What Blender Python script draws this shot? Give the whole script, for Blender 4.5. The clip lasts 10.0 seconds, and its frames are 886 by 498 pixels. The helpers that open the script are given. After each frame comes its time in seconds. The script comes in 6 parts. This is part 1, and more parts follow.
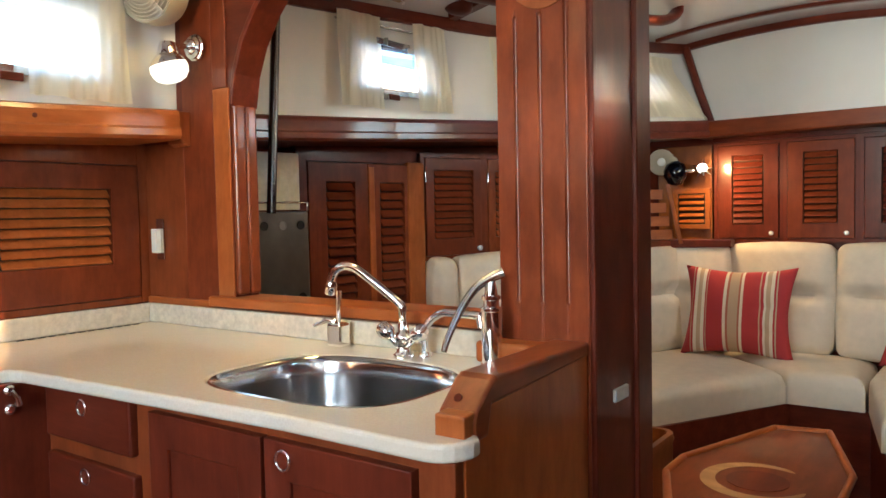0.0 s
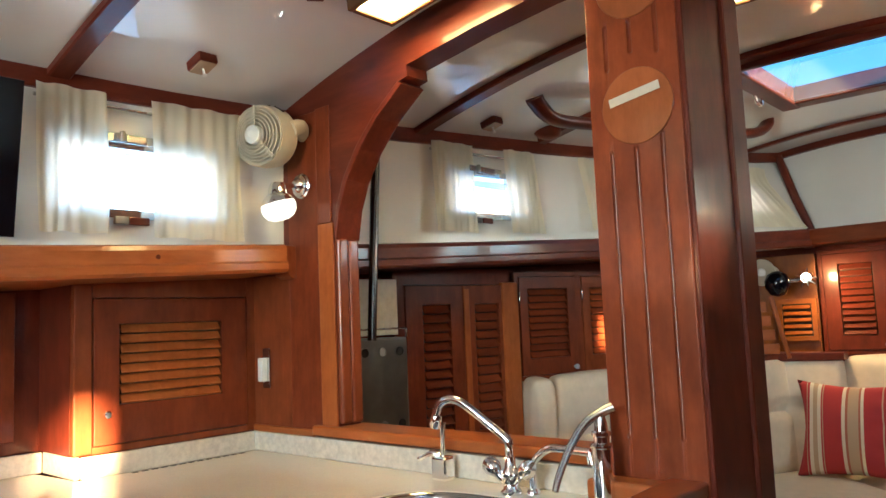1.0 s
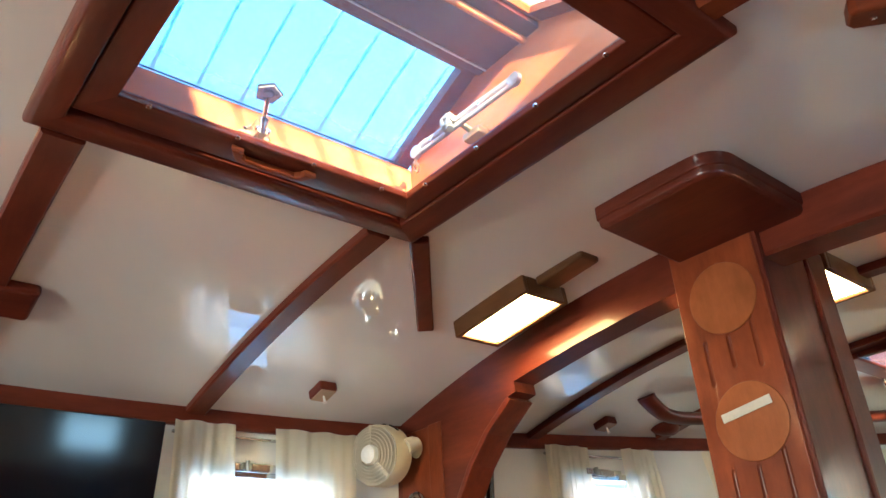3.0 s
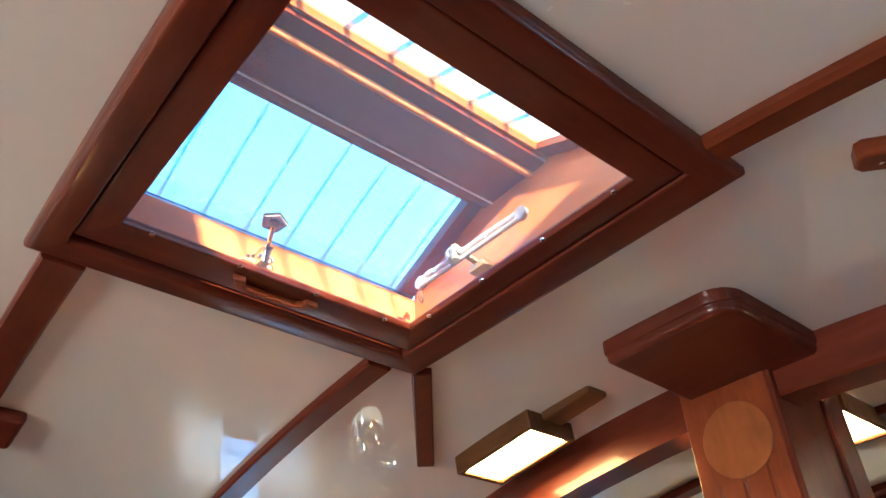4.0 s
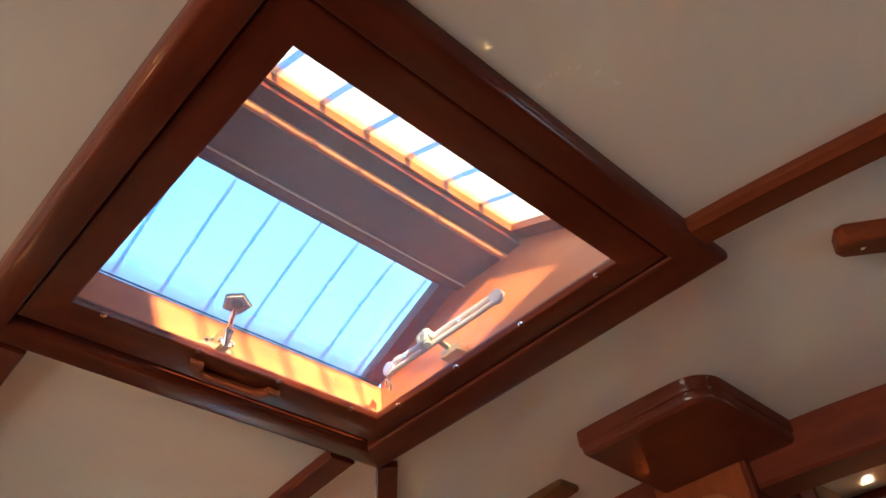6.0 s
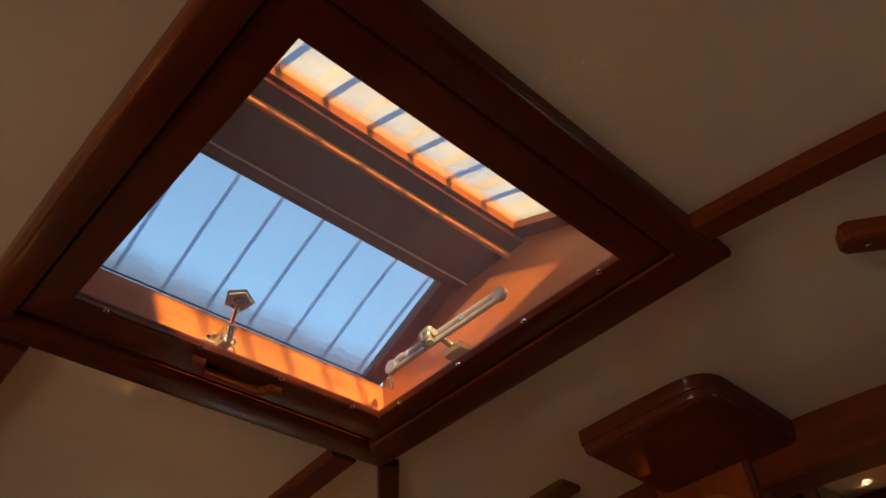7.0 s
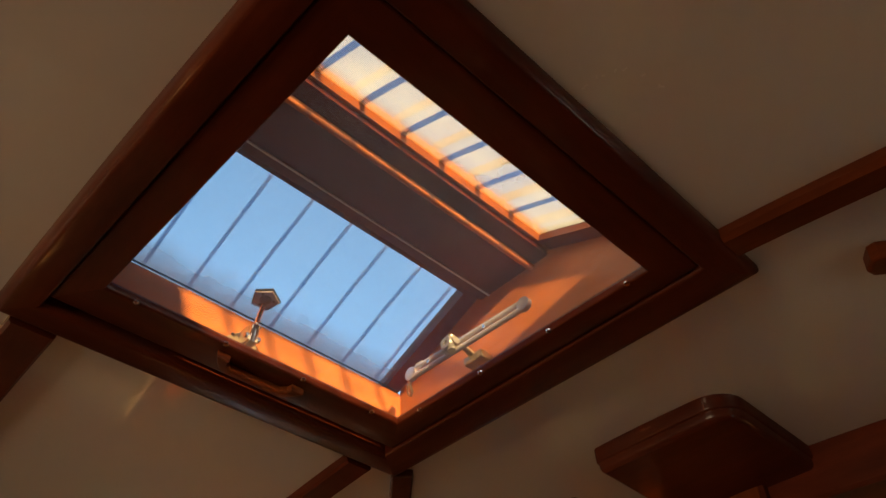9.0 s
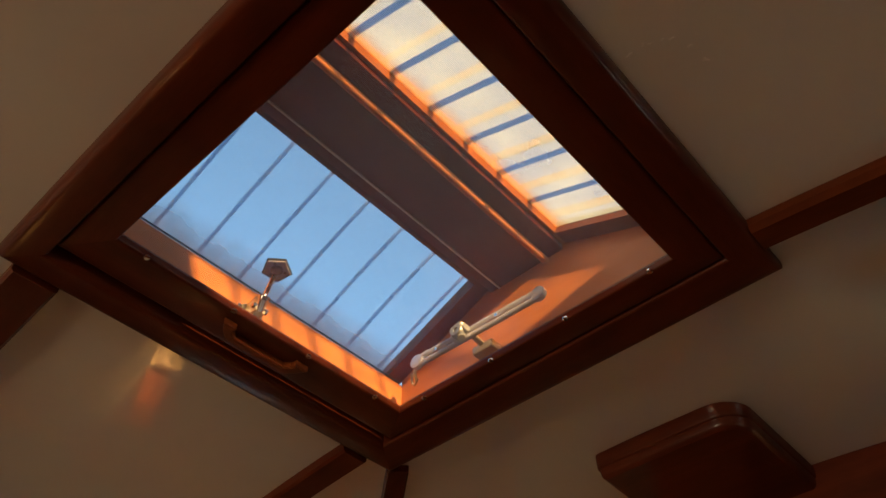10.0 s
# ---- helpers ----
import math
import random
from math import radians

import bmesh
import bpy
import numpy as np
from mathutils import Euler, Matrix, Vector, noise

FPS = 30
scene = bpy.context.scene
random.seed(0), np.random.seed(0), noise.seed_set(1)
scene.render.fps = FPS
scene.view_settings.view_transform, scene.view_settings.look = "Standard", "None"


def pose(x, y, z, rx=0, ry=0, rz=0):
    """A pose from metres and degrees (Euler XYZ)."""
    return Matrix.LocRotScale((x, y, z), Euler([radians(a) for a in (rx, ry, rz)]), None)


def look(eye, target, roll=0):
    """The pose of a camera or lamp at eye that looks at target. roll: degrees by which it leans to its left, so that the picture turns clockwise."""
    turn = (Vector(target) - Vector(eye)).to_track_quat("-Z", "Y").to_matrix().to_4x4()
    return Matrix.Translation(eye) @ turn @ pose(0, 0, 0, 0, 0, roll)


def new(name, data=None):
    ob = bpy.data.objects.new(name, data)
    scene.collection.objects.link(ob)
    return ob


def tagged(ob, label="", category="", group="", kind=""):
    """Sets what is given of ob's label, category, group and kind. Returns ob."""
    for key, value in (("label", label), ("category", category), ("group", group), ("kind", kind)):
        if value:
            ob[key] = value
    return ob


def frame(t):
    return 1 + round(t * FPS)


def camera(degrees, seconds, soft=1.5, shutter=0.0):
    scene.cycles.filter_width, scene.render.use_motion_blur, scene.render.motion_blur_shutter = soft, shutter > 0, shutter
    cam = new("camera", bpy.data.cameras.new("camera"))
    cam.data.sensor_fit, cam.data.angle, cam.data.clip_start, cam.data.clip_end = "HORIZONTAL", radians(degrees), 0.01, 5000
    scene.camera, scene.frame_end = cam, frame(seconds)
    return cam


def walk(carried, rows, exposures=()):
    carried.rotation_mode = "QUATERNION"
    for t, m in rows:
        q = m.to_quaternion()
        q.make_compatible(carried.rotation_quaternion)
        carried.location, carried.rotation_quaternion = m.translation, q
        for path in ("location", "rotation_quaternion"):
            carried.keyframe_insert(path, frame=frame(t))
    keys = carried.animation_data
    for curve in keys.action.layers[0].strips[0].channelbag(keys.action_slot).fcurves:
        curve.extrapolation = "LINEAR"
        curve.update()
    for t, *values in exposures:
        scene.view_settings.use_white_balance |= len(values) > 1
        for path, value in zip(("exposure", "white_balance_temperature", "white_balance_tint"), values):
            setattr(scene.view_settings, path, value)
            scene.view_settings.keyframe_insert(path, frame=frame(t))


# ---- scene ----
cam = camera(60.8, 10.0)
PATH = [
    (0, (0.44, 0.51, 1.174), (-0.721, 2.136, 1.081), -1.2),
    (0.5, (0.432, 0.499, 1.197), (-0.821, 2.057, 1.231), -1.7),
    (1, (0.423, 0.478, 1.226), (-0.901, 1.965, 1.42), -2.4),
    (1.3, (0.427, 0.454, 1.239), (-0.921, 1.899, 1.544), -2.8),
    (1.5, (0.428, 0.465, 1.245), (-0.943, 1.87, 1.626), -3.0),
    (2, (0.439, 0.46, 1.257), (-0.954, 1.776, 1.829), -3.5),
    (2.5, (0.461, 0.455, 1.274), (-0.924, 1.688, 2.023), -3.8),
    (3, (0.481, 0.442, 1.301), (-0.874, 1.606, 2.203), -3.6),
    (3.2, (0.49, 0.449, 1.31), (-0.853, 1.573, 2.276), -3.2),
    (4.5, (0.441, 0.451, 1.343), (-0.698, 1.509, 2.602), -3.7),
    (5, (0.42, 0.456, 1.356), (-0.658, 1.519, 2.662), -4.5),
    (5.5, (0.421, 0.45, 1.359), (-0.615, 1.523, 2.692), -5.3),
    (7, (0.407, 0.451, 1.352), (-0.604, 1.525, 2.702), -5.6),
    (7.5, (0.411, 0.449, 1.349), (-0.598, 1.51, 2.71), -5.1),
    (8, (0.413, 0.445, 1.349), (-0.598, 1.494, 2.72), -4.6),
    (8.5, (0.404, 0.439, 1.344), (-0.6, 1.476, 2.728), -3.9),
    (9, (0.376, 0.437, 1.329), (-0.608, 1.47, 2.73), -3.1),
    (9.5, (0.34, 0.444, 1.313), (-0.608, 1.47, 2.743), -2.0),
    (10, (0.291, 0.451, 1.29), (-0.607, 1.469, 2.759), -1.0),
]
EXPOSURES = [(0.0, 5.35, 5350, -1), (1.0, 5.25, 5200, -4), (2.5, 5.35, 5150, -5), (4.5, 5.3, 5300, -1), (5.65, 5.25, 5300, -1), (6.75, 3.3, 9500, 11), (8.5, 3.25, 9500, 11), (10.0, 3.25, 9300, 9)]
walk(cam, [(t, look(eye, target, roll)) for t, eye, target, roll in PATH], EXPOSURES)

# ---- world, sun, lights ----
SUN_WAY = Vector((-1.0, 0.30, -0.25)).normalized()
world = bpy.data.worlds.new("sky")
scene.world = world
world.use_nodes = True
wn = world.node_tree
wn.nodes.clear()
sky = wn.nodes.new("ShaderNodeTexSky")
sky.sky_type = "NISHITA"
sky.sun_disc = False
sky.ozone_density, sky.dust_density = 2.8, 0.3
sky.sun_elevation = math.asin(-SUN_WAY.z)
sky.sun_rotation = math.atan2(-SUN_WAY.x, -SUN_WAY.y)
bg = wn.nodes.new("ShaderNodeBackground")
bg.inputs["Strength"].default_value = 0.068
wout = wn.nodes.new("ShaderNodeOutputWorld")
wn.links.new(sky.outputs[0], bg.inputs[0])
wn.links.new(bg.outputs[0], wout.inputs[0])
sun = bpy.data.lights.new("sun", "SUN")
sun.energy, sun.angle, sun.color = 5.0, radians(2.6), (1.0, 0.52, 0.21)
new("sun", sun).matrix_world = Matrix.Translation((3, 0, 5)) @ SUN_WAY.to_track_quat("-Z", "Y").to_matrix().to_4x4()


def area(name, at, to, w, h, watts, colour):
    lamp = bpy.data.lights.new(name, "AREA")
    lamp.shape, lamp.size, lamp.size_y, lamp.energy, lamp.color = "RECTANGLE", w, h, watts, colour
    new(name, lamp).matrix_world = look(at, to)


DAY = (1.0, 0.85, 0.69)
# daylight through the companionway aft, the hatches and the portlights of the far side
area("companionway_daylight", (0.1, -1.52, 1.5), (-0.1, 1.0, 1.00), 0.75, 0.9, 1.3, DAY)
area("portlight_daylight", (0.74, 2.54, 1.65), (-0.8, 2.7, 1.4), 0.50, 0.27, 0.012, (1.0, 0.91, 0.78))
area("portlight_daylight", (0.56, 3.19, 1.67), (-0.35, 3.9, 0.9), 0.44, 0.26, 0.19, (1.0, 0.91, 0.78))
area("portlight_daylight", (-1.305, 1.31, 1.588), (0.5, 1.31, 1.70), 0.36, 0.13, 0.006, (0.92, 0.96, 1.0))


# ---- mesh helpers ----
def box(bm, x0, x1, y0, y1, z0, z1, bevel=0.0, seg=2, m=None):
    vs = [bm.verts.new((x, y, z)) for z in (z0, z1) for y in (y0, y1) for x in (x0, x1)]
    fs = [bm.faces.new([vs[i] for i in q]) for q in ((0, 2, 3, 1), (4, 5, 7, 6), (0, 1, 5, 4), (2, 6, 7, 3), (0, 4, 6, 2), (1, 3, 7, 5))]
    out = vs
    if bevel > 0:
        es = list({e for f in fs for e in f.edges})
        r = bmesh.ops.bevel(bm, geom=es, offset=bevel, segments=seg, affect="EDGES", profile=0.5)
        out = list({v for f in r["faces"] for v in f.verts} | {v for v in vs if v.is_valid})
    if m is not None:
        bmesh.ops.transform(bm, matrix=m, verts=out)
    return bm


def prism(bm, pts, axis, a, b, bevel=0.0, seg=2):
    """A polygon in the plane across axis, from a to b along it."""
    def at(p, h):
        return {"x": (h, p[0], p[1]), "y": (p[0], h, p[1]), "z": (p[0], p[1], h)}[axis]
    lo = [bm.verts.new(at(p, a)) for p in pts]
    hi = [bm.verts.new(at(p, b)) for p in pts]
    n = len(pts)
    fs = [bm.faces.new(lo), bm.faces.new(hi[::-1])]
    fs += [bm.faces.new((lo[i], hi[i], hi[(i + 1) % n], lo[(i + 1) % n])) for i in range(n)]
    bmesh.ops.recalc_face_normals(bm, faces=fs)
    if bevel > 0:
        es = list(set(fs[0].edges) | set(fs[1].edges))
        bmesh.ops.bevel(bm, geom=es, offset=bevel, segments=seg, affect="EDGES", profile=0.5)
    return bm


def tube(bm, path, radii, seg=12, caps=True):
    path = [Vector(p) for p in path]
    if not isinstance(radii, (list, tuple)):
        radii = [radii] * len(path)
    rings, up = [], None
    for i, p in enumerate(path):
        d = (path[min(i + 1, len(path) - 1)] - path[max(i - 1, 0)]).normalized()
        if up is None:
            up = Vector((0, 0, 1)) if abs(d.z) < 0.9 else Vector((1, 0, 0))
        a = d.cross(up).normalized()
        up = a.cross(d).normalized()
        rings.append([bm.verts.new(p + radii[i] * (math.cos(2 * math.pi * k / seg) * a + math.sin(2 * math.pi * k / seg) * up)) for k in range(seg)])
    for r, s in zip(rings, rings[1:]):
        for k in range(seg):
            bm.faces.new((r[k], r[(k + 1) % seg], s[(k + 1) % seg], s[k])).smooth = True
    if caps:
        bm.faces.new(rings[0][::-1])
        bm.faces.new(rings[-1])
    return bm


def curve(pts, n=8):
    """A smooth line of points through pts."""
    pts = [Vector(p) for p in pts]
    out = []
    for i in range(len(pts) - 1):
        p0, p1, p2, p3 = pts[max(i - 1, 0)], pts[i], pts[i + 1], pts[min(i + 2, len(pts) - 1)]
        for k in range(n):
            t = k / n
            out.append(0.5 * (2 * p1 + (p2 - p0) * t + (2 * p0 - 5 * p1 + 4 * p2 - p3) * t * t + (3 * p1 - p0 - 3 * p2 + p3) * t ** 3))
    return out + [pts[-1]]


def lathe(bm, profile, m=None, seg=24):
    """Turns (radius, height) pairs round z."""
    rings = []
    new_verts = []
    for r, h in profile:
        ring = [bm.verts.new((r * math.cos(2 * math.pi * k / seg), r * math.sin(2 * math.pi * k / seg), h)) for k in range(seg)]
        rings.append(ring)
        new_verts += ring
    fs = []
    for a, b in zip(rings, rings[1:]):
        for k in range(seg):
            f = bm.faces.new((a[k], a[(k + 1) % seg], b[(k + 1) % seg], b[k]))
            f.smooth = True
            fs.append(f)
    fs.append(bm.faces.new(rings[0][::-1]))
    fs.append(bm.faces.new(rings[-1]))
    bmesh.ops.recalc_face_normals(bm, faces=fs)
    if m is not None:
        bmesh.ops.transform(bm, matrix=m, verts=new_verts)
    return bm


def sheet(bm, us, vs, f, skip=None, smooth=True):
    """A grid of quads over us x vs at f(u, v)."""
    g = [[bm.verts.new(f(u, v)) for v in vs] for u in us]
    for i in range(len(us) - 1):
        for j in range(len(vs) - 1):
            if skip and skip((us[i] + us[i + 1]) / 2, (vs[j] + vs[j + 1]) / 2):
                continue
            bm.faces.new((g[i][j], g[i + 1][j], g[i + 1][j + 1], g[i][j + 1])).smooth = smooth
    return bm


def cushion(bm, w, d, h, r=0.3, n=14, bulge=0.0, tufts=(), m=None):
    """A padded block w x d x h round the origin, with soft edges; tufts: (x, z) of buttons drawn into the side at -d/2."""
    made = bmesh.ops.create_cube(bm, size=2.0)["verts"]
    es = list({e for v in made for e in v.link_edges})
    bmesh.ops.subdivide_edges(bm, edges=es, cuts=n, use_grid_fill=True)
    vs = set(bm.verts)
    rad = r * min(w, d, h) / 2
    half = Vector((w / 2, d / 2, h / 2))
    for v in vs:
        p = Vector(v.co)
        q = Vector([p[i] * half[i] for i in range(3)])
        core = Vector([max(-half[i] + rad, min(half[i] - rad, q[i])) for i in range(3)])
        off = q - core
        if off.length > 1e-9:
            q = core + off.normalized() * min(rad, off.length if sum(abs(c) > 1e-9 for c in off) == 1 else rad)
        k = [(1 - min(1, abs(p[i])) ** 2) for i in range(3)]
        q.x += bulge * p.x * k[1] * k[2]
        q.y += bulge * p.y * k[0] * k[2]
        q.z += bulge * p.z * k[0] * k[1]
        for tx, tz in tufts:
            if p.y < 0:
                s = math.hypot(q.x - tx, q.z - tz)
                q.y += 0.030 * math.exp(-(s / 0.03) ** 2) + 0.022 * math.exp(-((q.z - tz) / 0.020) ** 2) * math.exp(-(s / 0.15) ** 2)
        v.co = q
    for v in vs:
        for f in v.link_faces:
            f.smooth = True
    if m is not None:
        bmesh.ops.transform(bm, matrix=m, verts=list(vs))
    return bm


OFF = {}


def thing(name, at, label, category, group="", kind=""):
    """An empty at the base of a thing, for its parts."""
    ob = new(name)
    ob.location = at
    OFF[ob.name] = Vector(at)
    return tagged(ob, label, category, group, kind)


def facing(bm, way):
    """Turns every face towards a direction."""
    bm.normal_update()
    bmesh.ops.reverse_faces(bm, faces=[f for f in bm.faces if f.normal.dot(Vector(way)) < 0])
    return bm


def part(name, bm, material, parent=None, label="", m=None, smooth=False):
    """Links a bmesh, given in world places, as one mesh under a thing or a part."""
    if m is not None:
        bmesh.ops.transform(bm, matrix=m, verts=bm.verts)
    if parent is not None:
        off = OFF[parent.name]
    else:
        cs = [v.co for v in bm.verts]
        off = Vector(((min(c.x for c in cs) + max(c.x for c in cs)) / 2, (min(c.y for c in cs) + max(c.y for c in cs)) / 2, min(c.z for c in cs)))
    bmesh.ops.translate(bm, verts=bm.verts, vec=-off)
    if smooth:
        for f in bm.faces:
            f.smooth = True
    bm.normal_update()
    for e in bm.edges:
        if len(e.link_faces) == 2 and e.calc_face_angle(0) > 0.85:
            e.smooth = False
    me = bpy.data.meshes.new(name)
    bm.to_mesh(me)
    bm.free()
    me.materials.append(material)
    ob = new(name, me)
    OFF[ob.name] = off
    if parent is None:
        ob.location = off
    else:
        ob.parent = parent
    if label:
        ob["label"] = label
    return ob


def lone(name, bm, material, label, category, group="", kind="", m=None, smooth=False):
    return tagged(part(name, bm, material, None, "", m, smooth), label, category, group, kind)


def side(origin, u, n):
    """A frame on an upright face: x along u, y into the face, z up."""
    u, n = Vector(u).normalized(), Vector(n).normalized()
    m = Matrix.Identity(4)
    for i in range(3):
        m[i][0], m[i][1], m[i][2], m[i][3] = u[i], -n[i], (0, 0, 1)[i], origin[i]
    return m


B = bmesh.new


# ---- materials ----
def nodes(name):
    mat = bpy.data.materials.new(name)
    mat.use_nodes = True
    nt = mat.node_tree
    nt.nodes.clear()
    out = nt.nodes.new("ShaderNodeOutputMaterial")
    p = nt.nodes.new("ShaderNodeBsdfPrincipled")
    nt.links.new(p.outputs[0], out.inputs[0])
    return mat, nt, p, out


def add(nt, kind, **values):
    n = nt.nodes.new(kind)
    for k, v in values.items():
        n.inputs[k.replace("_", " ")].default_value = v
    return n


def mix(nt, fac, a, b):
    n = nt.nodes.new("ShaderNodeMix")
    n.data_type = "RGBA"
    for sock, v in ((n.inputs[0], fac), (n.inputs[6], a), (n.inputs[7], b)):
        if isinstance(v, bpy.types.NodeSocket):
            nt.links.new(v, sock)
        else:
            sock.default_value = v if isinstance(v, float) else (*v, 1)
    return n.outputs[2]


def ramp(nt, src, lo, hi):
    n = nt.nodes.new("ShaderNodeMapRange")
    n.inputs[1].default_value, n.inputs[2].default_value = lo, hi
    nt.links.new(src, n.inputs[0])
    return n.outputs[0]


def noise_at(nt, scale, xyz, detail=4.0, rough=0.55, where="Object"):
    co = nt.nodes.new("ShaderNodeTexCoord")
    mp = nt.nodes.new("ShaderNodeMapping")
    mp.inputs["Scale"].default_value = xyz
    nt.links.new(co.outputs[where], mp.inputs[0])
    n = add(nt, "ShaderNodeTexNoise", Scale=scale, Detail=detail, Roughness=rough)
    nt.links.new(mp.outputs[0], n.inputs["Vector"])
    return n.outputs[0]


def bump(nt, p, src, strength, distance):
    b = add(nt, "ShaderNodeBump", Strength=strength, Distance=distance)
    nt.links.new(src, b.inputs["Height"])
    nt.links.new(b.outputs[0], p.inputs["Normal"])


def wood(name, dark, light, axis="z", rough=0.36, coat=0.28, vary=0.5):
    mat, nt, p, out = nodes(name)
    along = {"x": (1.2, 22, 22), "y": (22, 1.2, 22), "z": (22, 22, 1.2)}[axis]
    wide = {"x": (0.8, 4, 4), "y": (4, 0.8, 4), "z": (4, 4, 0.8)}[axis]
    grain = noise_at(nt, 3.0, along, 7.0, 0.65)
    broad = noise_at(nt, 1.3, wide, 3.0)
    pores = noise_at(nt, 16.0, along, 2.0, 0.7)
    g = ramp(nt, grain, -0.1, 1.0)
    col = mix(nt, g, dark, light)
    blotch = ramp(nt, noise_at(nt, 9.0, {"x": (0.7, 2.2, 2.2), "y": (2.2, 0.7, 2.2), "z": (2.2, 2.2, 1.1)}[axis], 5.0, 0.62), 0.32, 0.72)
    bl = nt.nodes.new("ShaderNodeMath")
    bl.operation = "MULTIPLY"
    bl.inputs[1].default_value = 0.75
    nt.links.new(blotch, bl.inputs[0])
    col = mix(nt, bl.outputs[0], col, tuple(c * 0.62 for c in dark))
    fleck = ramp(nt, pores, 0.60, 0.80)
    fk = nt.nodes.new("ShaderNodeMath")
    fk.operation = "MULTIPLY"
    fk.inputs[1].default_value = 0.22
    nt.links.new(fleck, fk.inputs[0])
    col = mix(nt, fk.outputs[0], col, tuple(c * 0.55 for c in dark))
    b = ramp(nt, broad, 0.3, 0.75)
    deep = tuple(c * 0.62 for c in dark)
    mm = nt.nodes.new("ShaderNodeMath")
    mm.operation = "MULTIPLY"
    mm.inputs[1].default_value = vary * 0.6
    nt.links.new(b, mm.inputs[0])
    col = mix(nt, mm.outputs[0], col, deep)
    info = nt.nodes.new("ShaderNodeObjectInfo")
    hsv = nt.nodes.new("ShaderNodeHueSaturation")
    val = ramp(nt, info.outputs["Random"], 0.0, 1.0)
    vr = nt.nodes.new("ShaderNodeMapRange")
    vr.inputs[3].default_value, vr.inputs[4].default_value = 0.91, 1.08
    nt.links.new(val, vr.inputs[0])
    nt.links.new(vr.outputs[0], hsv.inputs["Value"])
    nt.links.new(col, hsv.inputs["Color"])
    nt.links.new(hsv.outputs[0], p.inputs["Base Color"])
    rr = nt.nodes.new("ShaderNodeMapRange")
    rr.inputs[3].default_value, rr.inputs[4].default_value = rough - 0.06, rough + 0.1
    nt.links.new(broad, rr.inputs[0])
    nt.links.new(rr.outputs[0], p.inputs["Roughness"])
    p.inputs["Coat Weight"].default_value = coat
    p.inputs["Coat Roughness"].default_value = 0.10
    p.inputs["Specular IOR Level"].default_value = 0.18
    bump(nt, p, pores, 0.05, 0.002)
    return mat


def plain(name, colour, rough=0.5, metal=0.0, coat=0.0, grain=0.0, scale=60.0, bumpy=0.0):
    mat, nt, p, out = nodes(name)
    p.inputs["Metallic"].default_value, p.inputs["Roughness"].default_value, p.inputs["Coat Weight"].default_value = metal, rough, coat
    n = noise_at(nt, scale, (1, 1, 1), 4.0)
    big = noise_at(nt, 3.0, (1, 1, 1), 3.0)
    lo = tuple(c * (1 - grain) for c in colour)
    col = mix(nt, ramp(nt, n, 0.3, 0.7), lo, colour)
    col = mix(nt, ramp(nt, big, 0.25, 1.1), col, tuple(c * (1 - grain * 0.7) for c in colour))
    nt.links.new(col, p.inputs["Base Color"])
    if bumpy > 0:
        bump(nt, p, n, bumpy, 0.003)
    return mat


MAHOGANY = {a: wood("mahogany_" + a, (0.092, 0.0146, 0.0068), (0.200, 0.0385, 0.0165), a) for a in "xyz"}
CHERRY = {a: wood("cherry_" + a, (0.165, 0.034, 0.0105), (0.32, 0.083, 0.0240), a) for a in "xyz"}
SAPELE = {a: wood("sapele_" + a, (0.125, 0.0225, 0.0080), (0.265, 0.060, 0.0185), a) for a in "xyz"}
CEDAR = {a: wood("cedar_" + a, (0.31, 0.078, 0.0165), (0.48, 0.150, 0.037), a, vary=0.35) for a in "xyz"}
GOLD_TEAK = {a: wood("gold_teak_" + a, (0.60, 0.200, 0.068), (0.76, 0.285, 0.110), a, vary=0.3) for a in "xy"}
AMBER = {a: wood("amber_oak_" + a, (0.17, 0.047, 0.0060), (0.27, 0.085, 0.0110), a, vary=0.3) for a in "xz"}
INLAY = wood("inlay_wood", (0.27, 0.078, 0.024), (0.40, 0.132, 0.042), "z", 0.35)
WALNUT = {a: wood("walnut_" + a, (0.105, 0.043, 0.015), (0.19, 0.085, 0.030), a, vary=0.3) for a in "xy"}
TEAK_PALE = wood("pale_teak", (0.42, 0.24, 0.10), (0.6, 0.38, 0.18), "x", 0.4)
BAR_TEAK = wood("bar_teak", (0.30, 0.15, 0.055), (0.42, 0.23, 0.09), "x", 0.45)
POST_WOOD = wood("post_wood", (0.150, 0.0285, 0.0092), (0.305, 0.072, 0.0215), "z")
LAMINATE = plain("white_laminate", (0.80, 0.785, 0.745), 0.02, 0, 0.8, 0.03, 5.0)
DECK = plain("deck_gelcoat", (0.74, 0.74, 0.72), 0.5, 0, 0, 0.08, 20.0)
SHORE = plain("hazy_shore", (0.42, 0.42, 0.40), 0.9, 0, 0, 0.25, 0.3)
SEA = plain("harbour_water", (0.05, 0.09, 0.10), 0.15, 0, 0, 0.2, 0.5, 0.4)
PANEL = plain("white_panel", (0.79, 0.78, 0.74), 0.35, 0, 0.1, 0.05, 8.0)
CHROME = plain("polished_chrome", (0.86, 0.86, 0.87), 0.07, 1.0, 0, 0.04)
WORN_CHROME = plain("worn_chrome", (0.56, 0.53, 0.48), 0.27, 1.0, 0, 0.2, 30.0)
STEEL = plain("brushed_steel", (0.64, 0.65, 0.66), 0.15, 1.0, 0, 0.15, 40.0, 0.05)
DULL_STEEL = plain("dull_steel", (0.33, 0.32, 0.30), 0.42, 0.8, 0, 0.35, 14.0, 0.05)
